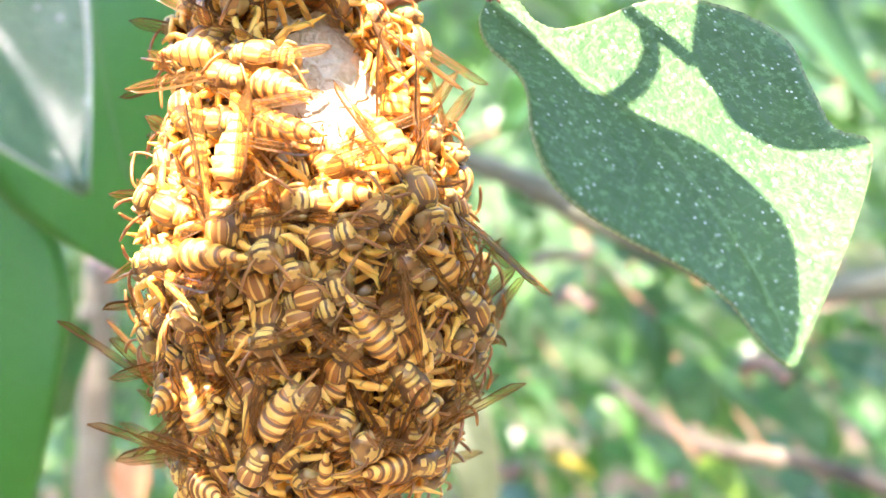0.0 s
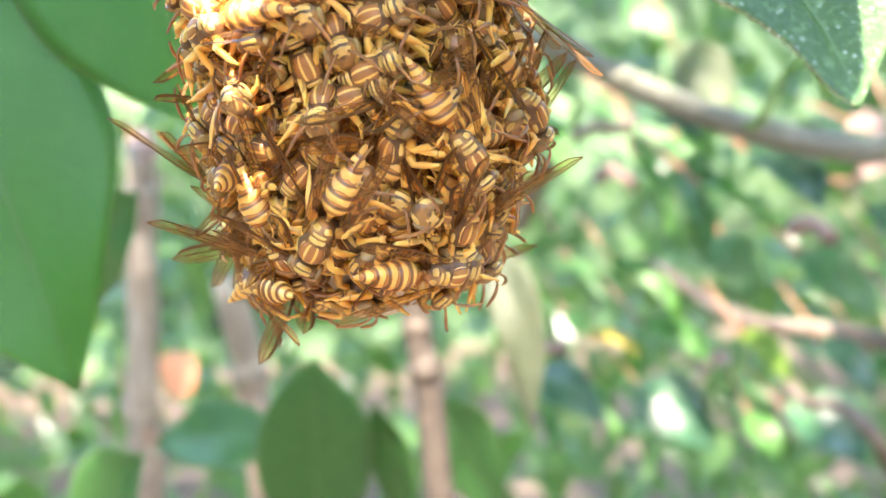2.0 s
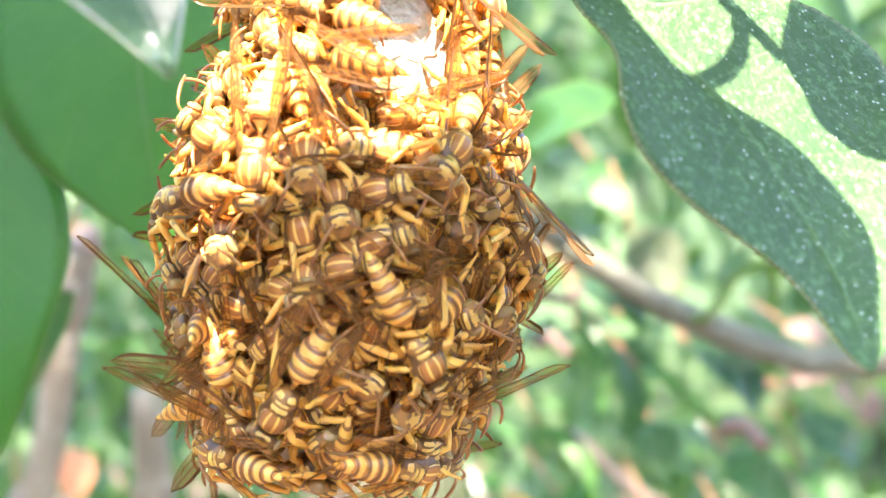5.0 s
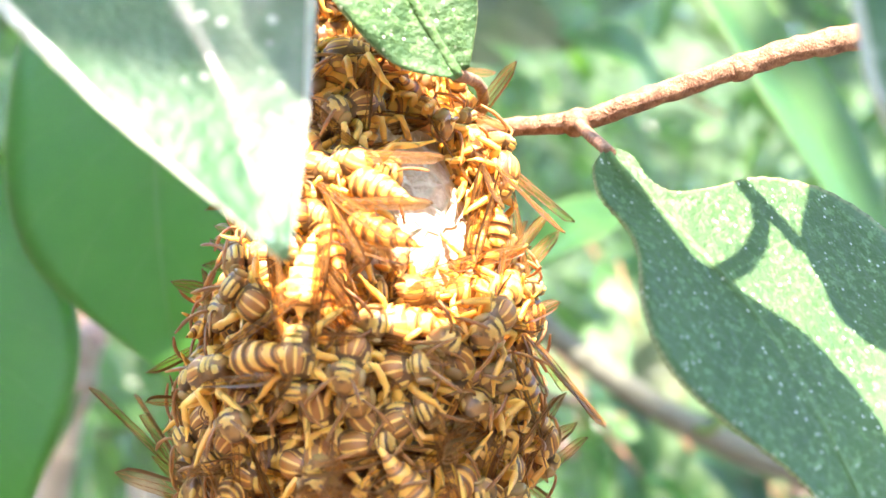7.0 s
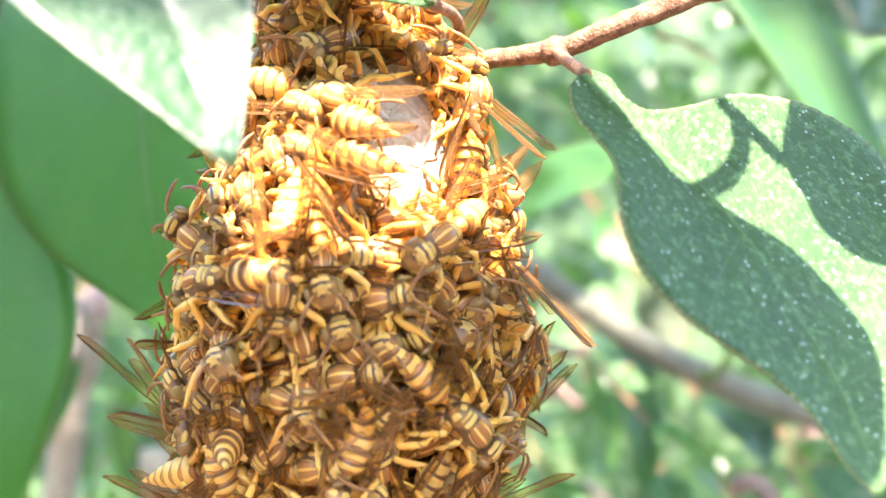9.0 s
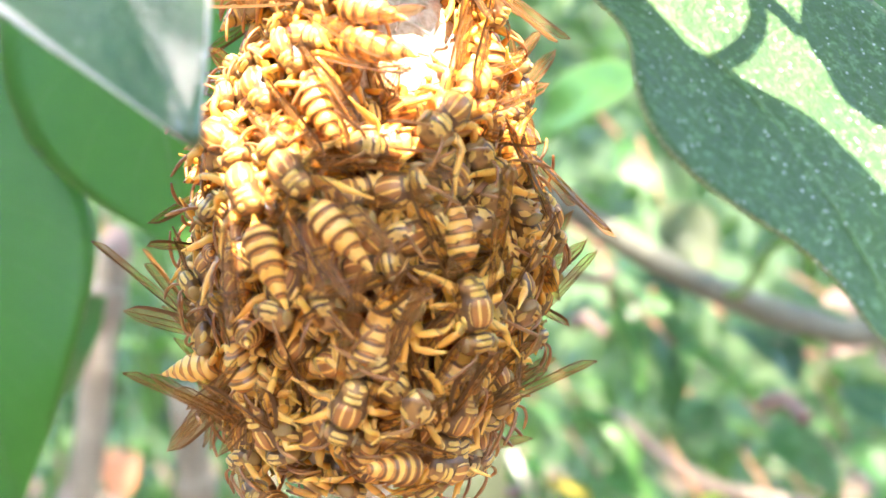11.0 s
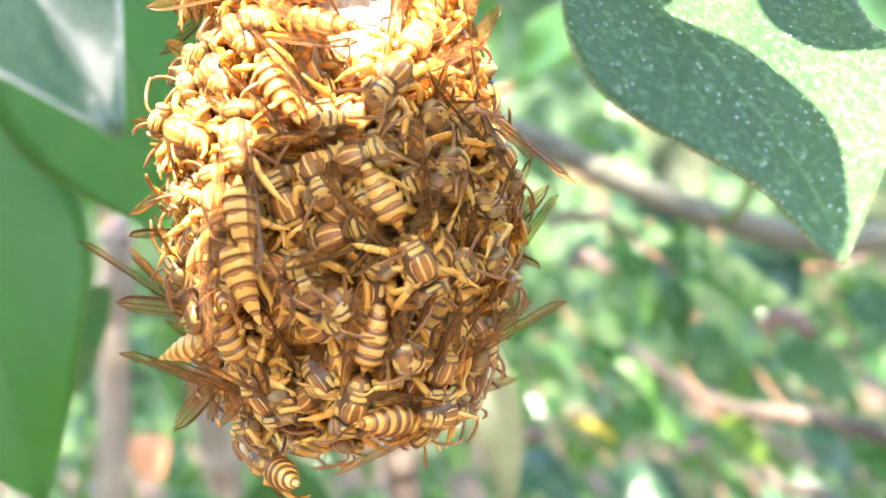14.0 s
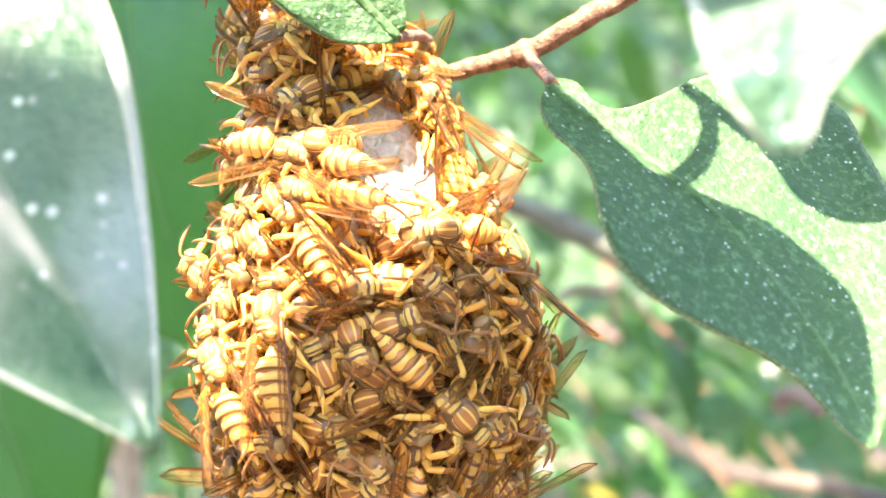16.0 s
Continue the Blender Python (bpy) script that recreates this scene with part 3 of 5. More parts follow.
# ---- stems and leaves behind the nest ----
def back_growth():
    stem("pale brown upright stem, cut off at the top", [cm(-11.3, 22, -3.3), cm(-11.9, 22, -8.5), cm(-12.3, 22, -14), cm(-13.5, 23, -40), cm(-14, 24, -130)], [0.0042, 0.0044, 0.0045, 0.0055, 0.007], bark_pale, "sapling")
    stem("grey-brown upright stem in the thicket", [cm(-9.6, 23, -7.5), cm(-9.3, 23.5, -14), cm(-9.8, 24, -40), cm(-10, 24, -130)], [0.0046, 0.0050, 0.0055, 0.007], bark_pale, "sapling", seed=5)
    stem("thin brown upright stem below the nest", [cm(-2.9, 15, -5.0), cm(-2.7, 15, -8), cm(-2.5, 15, -12), cm(-2.3, 16, -40), cm(-2, 17, -130)], [0.0022, 0.003, 0.0032, 0.005, 0.007], bark_dim, "sapling", seed=6)
    stem("grey-green slanting branch crossing behind the leaf", [cm(-6, 23.5, 2.6), cm(-2.2, 23, -0.5), cm(0.4, 23, -1.8), cm(2.9, 23, -3.25), cm(5.5, 23, -4.4), cm(9.0, 23, -5.35), cm(20, 24, -8), cm(50, 30, -60), cm(65, 35, -130)], [0.0028, 0.0032, 0.0035, 0.0037, 0.0038, 0.004, 0.005, 0.007, 0.009], bark_green, "shrub_branch", seed=7)
    leaf("large plain green leaf behind the nest", [cm(-4.6, 6.2, 4.2), cm(-4.3, 5.6, 2.6), cm(-4.1, 5.1, 0.8), cm(-3.8, 4.8, -1.0), cm(-3.2, 4.6, -2.95)], [0.002, 0.016, 0.021, 0.019, 0.0003], [0.002, 0.016, 0.022, 0.017, 0.0003], (-0.25, -0.9, 0.35), leaf_bright, petiole=[cm(-4.6, 6.2, 4.2), cm(-4.9, 6.8, 5.4), cm(-5.4, 8, 6.5)], fold=0.1, ripple=0.0006)
    leaf("broad bright green leaf with a pointed tip", [cm(-7.6, 6.0, 0.4), cm(-7.0, 5.4, -1.4), cm(-6.4, 5.0, -3.2), cm(-5.9, 4.8, -4.8), cm(-5.5, 4.7, -6.2)], [0.002, 0.013, 0.017, 0.012, 0.0003], [0.002, 0.014, 0.0175, 0.010, 0.0003], (0.15, -0.9, 0.4), leaf_bright, petiole=[cm(-7.6, 6.0, 0.4), cm(-7.9, 6.4, 1.6), cm(-8.3, 7.4, 3)], fold=0.18, ripple=0.0008, seed=8)
    leaf("long green leaf blade slanting behind the twig", [cm(2.2, 13, 6.5), cm(4.0, 12.4, 4.0), cm(5.6, 12, 1.8), cm(7.4, 11.6, -1.2)], [0.002, 0.008, 0.009, 0.0003], [0.002, 0.007, 0.008, 0.0003], (0.4, -0.8, 0.5), leaf_back, petiole=[cm(2.2, 13, 6.5), cm(1.6, 13.6, 8)], seed=10, fold=0.25)


BACK_LEAVES = [
    ("rounded green leaf low in the thicket", (-11.8, 17.0, -13.2), (-9.4, 15.5, -10.4), 1.11),
    ("green leaf lying level between the stems", (-11.4, 21.0, -11.7), (-7.2, 19.5, -11.6), 0.97),
    ("large upright green leaf with a yellowish midrib", (-6.3, 18.0, -14.0), (-5.5, 16.5, -8.5), 1.37),
    ("narrow dark green leaf below the nest", (-3.9, 19.0, -13.6), (-4.3, 17.5, -9.9), 0.66),
    ("mid-green leaf beside a thin stem", (-1.9, 20.0, -13.5), (-2.9, 18.5, -10.1), 0.89),
    ("plain green leaf over the branch", (2.3, 30.0, 0.2), (4.6, 28.5, -1.9), 1.12),
    ("plain green leaf over the branch", (6.1, 36.0, 0.3), (9.0, 34.5, -1.5), 1.19),
    ("smooth green leaf behind the twig", (0.3, 16.0, -0.7), (2.5, 14.5, 0.5), 0.72),
    ("pale green leaf above the twig", (3.2, 20.0, 4.1), (0.4, 18.5, 4.9), 0.64),
    ("broad olive leaf above the nest", (-7.9, 30.0, 6.8), (-1.2, 28.5, 6.0), 1.36),
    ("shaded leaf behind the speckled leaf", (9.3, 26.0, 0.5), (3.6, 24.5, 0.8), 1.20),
    ("olive green leaf high behind the nest", (-3.0, 24.0, 6.5), (0.8, 22.5, 5.4), 0.98),
    ("green leaf behind the stems", (-9.6, 14.0, -6.5), (-7.6, 12.5, -4.1), 0.75),
]


def back_leaves():
    """Leaves of the thicket that can be told apart: label, base, tip, half-width in centimetres."""
    rng = random.Random(5)
    for label, b, t, w in BACK_LEAVES:
        base, tip = cm(*b), cm(*t)
        axis = tip - base
        sag = Vector((rng.uniform(-0.06, 0.06), -0.05, 0.07)) * axis.length
        mids = [base, base + axis * 0.33 + sag, base + axis * 0.68 + sag, tip]
        h = w / 100
        # a leaf labelled shaded takes the darker blue-green, its shade put into the colour
        mat = leaf_olive if "olive" in label else leaf_blue_dark if "blue" in label or "shaded" in label else leaf_back
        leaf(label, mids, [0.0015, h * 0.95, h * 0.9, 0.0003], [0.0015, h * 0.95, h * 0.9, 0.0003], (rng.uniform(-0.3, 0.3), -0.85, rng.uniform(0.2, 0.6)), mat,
             petiole=[base, base - axis.normalized() * 0.008 + Vector((0, 0.004, 0.002)), base - axis.normalized() * 0.02 + Vector((0, 0.015, 0.004))], fold=rng.uniform(0.05, 0.3), ripple=0.0008, seed=rng.randrange(99))


# leaves that look sunlit take the brighter green, the light put into their colour
THICKET_LEAVES = [
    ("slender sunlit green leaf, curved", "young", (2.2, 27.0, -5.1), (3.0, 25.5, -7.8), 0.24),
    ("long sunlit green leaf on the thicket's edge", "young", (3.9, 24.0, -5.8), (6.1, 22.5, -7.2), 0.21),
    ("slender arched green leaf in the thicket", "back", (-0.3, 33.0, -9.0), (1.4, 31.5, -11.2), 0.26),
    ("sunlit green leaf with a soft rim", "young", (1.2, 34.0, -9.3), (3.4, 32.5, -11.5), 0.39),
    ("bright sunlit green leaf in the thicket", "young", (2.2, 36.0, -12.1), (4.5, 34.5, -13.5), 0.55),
    ("small yellow leaf in the thicket", "yellow", (0.1, 36.0, -12.5), (1.9, 34.5, -13.0), 0.24),
    ("lime green leaf with a yellow heart", "lime", (5.7, 34.0, -12.3), (7.1, 32.5, -13.8), 0.48),
    ("narrow green leaf lying level", "young", (-1.6, 30.0, -8.3), (0.5, 28.5, -7.6), 0.21),
    ("bright green leaf beside the nest", "young", (-0.3, 24.0, -3.6), (0.4, 22.5, -5.2), 0.47),
    ("small green leaf in the thicket", "young", (-0.6, 34.0, -11.2), (0.2, 32.5, -11.8), 0.38),
    ("small green leaf in the thicket", "young", (-1.8, 34.0, -10.9), (-1.1, 32.5, -12.0), 0.31),
    ("pale green rounded leaf hanging low", "young", (10.9, 38.0, -14.3), (12.1, 36.5, -15.9), 0.70),
    ("pale green rounded leaf hanging low", "young", (6.1, 38.0, -16.4), (7.0, 36.5, -18.2), 0.65),
    ("slender green leaf hanging low", "young", (-0.0, 38.0, -14.9), (1.0, 36.5, -16.8), 0.37),
    ("slender green leaf hanging low", "young", (-1.7, 36.0, -14.8), (-1.2, 34.5, -17.0), 0.31),
    ("dull olive leaf behind the branch", "olive", (3.5, 26.0, -1.9), (4.6, 24.5, -4.6), 0.87),
    ("olive leaf hanging behind the nest, shade put into its colour", "dim", (-1.9, 20.0, -6.6), (-0.8, 18.5, -11.1), 0.65),
    ("plain dull green leaf in the thicket", "back", (3.5, 29.0, -4.8), (4.1, 27.5, -8.7), 0.69),
    ("plain green leaf in the thicket", "back", (4.9, 31.0, -8.2), (5.8, 29.5, -10.3), 0.77),
    ("green leaf with a sunlit rim", "back", (6.9, 27.0, -8.4), (8.8, 25.5, -10.1), 0.77),
    ("blue-green leaf with a sky sheen", "thick", (2.2, 27.0, -3.7), (4.2, 25.5, -4.7), 0.46),
    ("dark blue-green leaf with a sky sheen", "thick", (5.3, 25.0, -5.1), (7.1, 23.5, -6.8), 0.69),
    ("blue-green glossy leaf in the thicket", "thick", (9.1, 28.0, -7.3), (10.7, 26.5, -8.5), 0.67),
    ("blue-grey glossy leaf hanging low", "thick", (8.3, 33.0, -12.4), (9.8, 31.5, -14.2), 0.62),
    ("broad dark blue-green leaf in the thicket", "thick", (-1.8, 33.0, -13.1), (0.7, 31.5, -14.6), 0.91),
    ("broad dark blue-green leaf in the thicket", "thick", (1.8, 42.0, -16.0), (4.9, 40.5, -18.8), 1.40),
    ("dark green leaf low in the thicket", "thick", (8.2, 44.0, -17.9), (11.3, 42.5, -20.2), 1.57),
    ("dull olive leaf at the branch end", "olive", (10.2, 30.0, -4.4), (11.0, 28.5, -6.9), 0.76),
    ("plain green leaf over the branch", "back", (-0.5, 32.0, -1.7), (1.6, 30.5, -4.0), 0.88),
    ("plain green leaf in the thicket", "back", (10.7, 34.0, -10.0), (11.9, 32.5, -12.1), 0.84),
]
DRY_LEAVES = [
    ("pale dry leaf, blown out by the sun", "dry", (9.7, 34.0, -4.9), (11.1, 32.5, -5.4), 0.54),
    ("pale dry leaf, blown out by the sun", "dry", (9.6, 33.0, -6.9), (10.6, 31.5, -6.5), 0.35),
    ("pale dry leaf in the thicket", "dry", (11.2, 36.0, -11.4), (11.7, 34.5, -11.8), 0.42),
    ("pale dry leaf in the thicket", "dry", (12.1, 36.0, -7.0), (12.9, 34.5, -8.1), 0.57),
    ("whitish dry leaf tip in the thicket", "dry", (4.3, 40.4, -14.9), (5.5, 38.9, -14.4), 0.36),
    ("salmon-pink dry leaf between the stems", "salmon", (-21.4, 48.4, -14.9), (-20.9, 46.9, -16.8), 0.95),
    ("pale pink cut stem end", "dry", (-11.6, 22.0, -3.3), (-10.4, 20.5, -3.8), 0.35),
    ("pale dry leaf low between the stems", "dry", (-20.8, 40.0, -15.0), (-19.2, 38.5, -16.1), 0.52),
]
THICKET_TWIGS = [
    ("salmon-pink broken twig in the thicket", "pink", (6.1, 22.3, -7.0), (6.9, 20.8, -7.1), 0.20),
    ("salmon-pink broken twig in the thicket", "pink", (0.9, 32.9, -6.1), (2.1, 31.4, -6.3), 0.22),
    ("pale pink broken twig in the thicket", "pink", (-2.8, 34.0, -13.0), (-0.7, 32.5, -12.1), 0.30),
    ("grey-brown twig lying level", "grey", (5.9, 37.0, -12.3), (14.1, 35.5, -14.5), 0.36),
    ("thin grey twig hanging low", "grey", (7.9, 36.0, -15.3), (10.1, 34.5, -16.2), 0.25),
    ("thin pale green stalk", "stalk", (5.3, 22.0, -4.2), (6.6, 20.5, -2.6), 0.12),
    ("brown twig behind the leaves", "grey", (2.0, 28.0, -4.2), (-0.3, 26.5, -4.9), 0.19),
]


def thicket():
    """Leaves, dry leaves and twigs of the thicket behind the nest: label, kind, base, tip and half-width in centimetres."""
    rng = random.Random(15)
    kinds = {"young": leaf_bright, "back": leaf_back, "yellow": leaf_yellow, "lime": leaf_lime, "olive": leaf_olive, "dim": leaf_dim, "thick": leaf_blue_dark, "dry": m_dry, "salmon": m_salmon}
    for label, kind, b, t, w in THICKET_LEAVES + DRY_LEAVES:
        base, tip = cm(*b), cm(*t)
        axis = tip - base
        h, dry = w / 100, kind in ("dry", "salmon")
        sag = Vector((rng.uniform(-0.05, 0.12), -0.05, rng.uniform(0.05, 0.14))) * axis.length
        wide = [h * 0.7, h, h * 0.95, h * 0.5] if dry else [0.0015, h * 0.95, h * 0.8, 0.0003]
        back = axis.normalized()
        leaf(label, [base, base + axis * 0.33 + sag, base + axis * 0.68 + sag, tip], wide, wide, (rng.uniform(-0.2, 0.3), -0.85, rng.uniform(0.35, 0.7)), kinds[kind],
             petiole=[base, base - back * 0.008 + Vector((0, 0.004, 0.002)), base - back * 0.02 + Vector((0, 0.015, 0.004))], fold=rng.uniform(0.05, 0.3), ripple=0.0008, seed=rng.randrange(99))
    for k, (label, kind, a, b, r) in enumerate(THICKET_TWIGS):
        a, b, r = cm(*a), cm(*b), r / 100
        d = b - a
        mat = {"pink": bark_pink, "grey": bark_grey, "stalk": leaf_bright}[kind]
        line = [a, a.lerp(b, 0.5) + Vector((0, 0, 0.003)), b] if kind == "pink" else [a - d * 0.4 + Vector((0, 0.03, 0.01)), a, a.lerp(b, 0.5) + Vector((0, 0, 0.004)), b, b + d * 0.6 + Vector((0, 0.04, -0.02))]
        stem(label, line, [r, r * 1.1, r] if kind == "pink" else [r * 0.6, r, r, r * 1.1, r * 1.3], mat, "thicket_twig", seed=20 + k)


back_growth()
back_leaves()
thicket()


# ---- the twig with its own leaves ----
def twig():
    root = new("twig")
    base = cm(0, 0, 0)
    root.location = base
    def rel(pts):
        return [cm(*p) - base for p in pts]
    v, f = tube(rel([(0.1, 0.35, -0.25), (0.36, 0.3, -0.13), (0.74, 0.18, -0.07), (1.3, 0, 0.01), (1.86, -0.1, 0.24), (2.52, -0.1, 0.54), (2.95, -0.05, 0.74), (3.5, 0.1, 0.93), (5.2, 0.8, 1.5), (9, 3, 2.6)]), [0.0008, 0.00075, 0.0008, 0.00085, 0.0009, 0.0009, 0.001, 0.0011, 0.0015, 0.0022], 10, 60, 0.25, 3)
    part("branch", mesh_of("branch", v, f, bark), root)
    for p, r in (((1.3, 0, 0.0), 0.0011), ((0.42, 0.28, -0.11), 0.0011), ((2.55, -0.1, 0.55), 0.00105)):
        c = cm(*p) - base
        v, f = tube([c + Vector((k * 0.0006, 0, k * 0.0001)) for k in (-2, -1, 0, 1, 2)], [r * 0.6, r, r * 1.05, r, r * 0.6], 10, None, 0.2, 4)
        part("knot", mesh_of("knot", v, f, bark), root)
    v, f = tube(rel([(-0.55, 0.2, 2.2), (-0.5, 0.1, 1.0), (-0.3, 0.1, 0.3), (0.1, 0.3, -0.2), (0.0, 0.0, -0.8)]), [0.0012, 0.0012, 0.0013, 0.0012, 0.0006], 10, 24, 0.2, 9)
    part("fork", mesh_of("fork", v, f, bark), root)
    return tagged(root, "rough reddish-brown twig carrying the nest", "twig")


twig()

TWIG_LEAF = (0.546, -0.365, -0.754), (0.419, -0.660, 0.623)      # the way it runs, and the way its face looks
outlined_leaf("grey-green leaf with a curled base, speckled, partly in sun", cm(1.56, -1.45, -0.42),
              [(0, -0.2), (2.5, 0.4), (5, 1.2), (7.5, 2.0), (10, 2.8), (13, 3.6), (16.5, 3.9), (20, 3.6), (23.4, 3.3), (26.2, 2.9), (29, 2.1), (31.5, 0.9), (33.3, -0.3)],
              [(-0.2, -0.6), (1.0, -2.1), (3.4, -3.2), (6.3, -3.0), (8.8, -4.0), (12.6, -6.6), (16.2, -7.7), (19.2, -6.6), (22.0, -4.5), (25.0, -2.0), (28.0, -0.8), (31.5, -0.9), (33.3, -0.5)],
              [(-0.9, 0.5), (0.4, 1.9), (2.6, 1.8), (4.2, 2.9), (4.5, 6.5), (4.3, 11.5), (6.3, 17.4), (10.8, 20.8), (15.5, 19.2), (19.6, 17.5), (22.3, 18.7), (27.0, 12.0), (33.4, -0.1)],
              *TWIG_LEAF, leaf_grey, petiole=[cm(1.30, 0, 0.0), cm(1.40, -0.5, -0.16), cm(1.50, -1.1, -0.32), cm(1.56, -1.45, -0.42)], fold=0.05, curl=0.05, ns=90, nv=20)
leaf("small dusty green leaf over the top of the nest",
     [cm(0.44, -1.45, 0.03), cm(0.25, -1.55, 0.27), cm(-0.03, -1.65, 0.65), cm(-0.37, -1.65, 1.12), cm(-0.74, -1.55, 1.63)],
     [0.0008, 0.0040, 0.0056, 0.0050, 0.0002], [0.0008, 0.0040, 0.0056, 0.0050, 0.0002], (-0.1, -0.75, 0.6), leaf_grey,
     petiole=[cm(0.40, 0.20, -0.1), cm(0.53, -0.15, 0.05), cm(0.50, -0.45, 0.16), cm(0.44, -1.45, 0.03)], fold=0.15, ripple=0.0004, seed=12, stalk=0.0005)


def shade_leaf(label, aims, left, right, reach, seed):
    """An unseen leaf added between the sun and what it shades; aims are the places where its midrib's shadow falls."""
    top = cm(*aims[0]) + SUN * reach
    line = [top, top + SUN * 0.012, top + SUN * 0.03 + Vector((0.001, 0, 0))]
    return leaf(label, [cm(*p) + SUN * reach for p in aims], left, right, (0, -1, 0.02), leaf_back, fold=0.08, ripple=0.0008, seed=seed, petiole=line)


# unseen leaf, its margins cut so that its shadow covers the lower swarm
outlined_leaf("unseen broad green leaf added to shade the nest", cm(0, -1.5, 0) + SUN * 0.09,
              [(2, 15.5), (12, 10), (24, 5), (36, 1), (46, -1.5)],
              [(1.5, 15.5), (2.5, 13.5), (8, 9.8), (11, 8), (19.8, 3.4), (21.2, -3.1), (25, -4.6), (28.5, -6.2), (32, -8.2), (38, -8.5), (43, -6), (46, -2)],
              [(2.5, 16), (10, 17), (24, 16), (36, 12), (43, 5), (46, -1)],
              (0, 0, -1), (0, -1, 0), leaf_back, petiole=[(2, 15.5), (-4, 16), (-12, 15), (-20, 14)], stalk=0.0007, fold=0.02, ripple=0.0003, ns=60, nv=10, seed=7)
# two unseen leaves, outlined after the shade they cast on the twig's leaf
ABOVE = cm(1.56, -1.45, -0.42) + SUN * 0.05
outlined_leaf("unseen broad green leaf with a notched base, shading the twig's leaf", ABOVE,
              [(11.0, 3.0), (15.9, -2.0), (21.3, -7.5), (26.1, -12.3), (29.6, -15.5)],
              [(10.7, 3.2), (9.8, 1.6), (6.7, 1.1), (1.7, 0.4), (-0.1, -1.9), (8.7, -8.5), (17.9, -16.7), (24.9, -19.1), (29.7, -15.6)],
              [(11.2, 3.0), (14.5, 5.2), (17.1, 7.0), (22.0, 8.2), (25.9, 7.3), (29.3, 4.6), (32.4, 0.8), (33.8, -6.1), (29.8, -15.4)],
              *TWIG_LEAF, leaf_back, petiole=[(11.0, 3.0), (10.3, 6.2), (8.8, 8.6), (7.0, 9.7)], stalk=0.0008, fold=0.02, ripple=0.0003, ns=50, nv=10)
outlined_leaf("unseen green leaf on a curved stalk, shading the twig's leaf", ABOVE,
              [(10.4, 11.5), (12.2, 16.7), (15.0, 22.1), (21.4, 29.7)],
              [(10.6, 11.4), (13.5, 11.3), (16.7, 11.0), (20.0, 13.4), (22.5, 18.0), (23.5, 23.3), (21.5, 29.7)],
              [(10.2, 11.5), (7.3, 14.9), (5.4, 17.4), (1.8, 25.4), (3.8, 34.0), (12.7, 35.3), (21.2, 29.9)],
              *TWIG_LEAF, leaf_back, petiole=[(10.4, 11.5), (7.5, 10.5), (4.4, 9.0), (0.6, 8.8)], stalk=0.0007, fold=0.02, ripple=0.0003, ns=40, nv=10, seed=5)
# unseen leaves added to keep the sun off near leaf, swarm and back leaves
high_shade = shade_leaf("unseen green leaf added to shade the leaf close to the camera", [(0.7, -4.2, -0.9), (-1.2, -4.2, -0.8), (-3.2, -4.2, -0.75), (-6.0, -4.2, -0.7)], [0.001, 0.015, 0.016, 0.0004], [0.001, 0.015, 0.016, 0.0004], 0.45, 36)
swaying_shade = shade_leaf("unseen swaying green leaf added to shade the leaf close to the camera", [(0.5, -4.2, -0.1), (-0.3, -4.2, -0.9), (-0.9, -4.2, -1.7), (-1.6, -4.2, -3.4)], [0.001, 0.013, 0.014, 0.0004], [0.001, 0.013, 0.014, 0.0004], 0.48, 37)
shade_leaf("unseen green leaf added to shade the top of the swarm", [(-1.4, -1.3, 2.4), (-1.4, -1.3, 1.5), (-1.35, -1.3, 0.6), (-1.3, -1.3, -0.3)], [0.001, 0.0070, 0.0070, 0.0004], [0.001, 0.0070, 0.0070, 0.0004], 0.10, 34)
shade_leaf("unseen large green leaf added to shade the leaves behind the nest", [(-3.2, 5, 4.0), (-3.6, 5, 1.4), (-3.9, 5, -1.2), (-4.0, 5, -3.6)], [0.002, 0.018, 0.019, 0.0004], [0.002, 0.022, 0.022, 0.0004], 0.17, 35)
shade_leaf("unseen green leaf added to shade the broad bright leaf", [(-7.6, 5.8, 2.5), (-7.0, 5.2, -0.8), (-6.4, 5.0, -4.0), (-5.6, 4.9, -7.6)], [0.001, 0.024, 0.024, 0.0004], [0.001, 0.024, 0.024, 0.0004], 0.15, 38)
shade_leaf("unseen green leaf added high up to shade the upright leaf", [(-6.4, 18, -15.5), (-6.1, 17.3, -12.5), (-5.7, 16.6, -9.4), (-5.4, 16.3, -6.8)], [0.001, 0.022, 0.022, 0.0004], [0.001, 0.022, 0.022, 0.0004], 0.30, 39)


# ---- leaves close to the camera, which sway ----
near_leaf_left = leaf("dark green leaf with a glossy face and pale rim, close up",
     [cm(-3.0, -3.1, 2.9), cm(-2.15, -3.3, 1.6), cm(-1.4, -3.55, 0.45), cm(-0.72, -3.85, -0.65), cm(-0.2, -4.1, -1.45)],
     [0.0010, 0.0115, 0.0120, 0.0068, 0.0002], [0.0010, 0.0105, 0.0098, 0.0052, 0.0002], (0.27, -0.82, 0.50), leaf_near,
     petiole=[cm(-3.0, -3.1, 2.9), cm(-3.4, -3.1, 3.7), cm(-4.2, -2.7, 4.9)], fold=0.16, ripple=0.0007, ns=34, nv=16, seed=21)
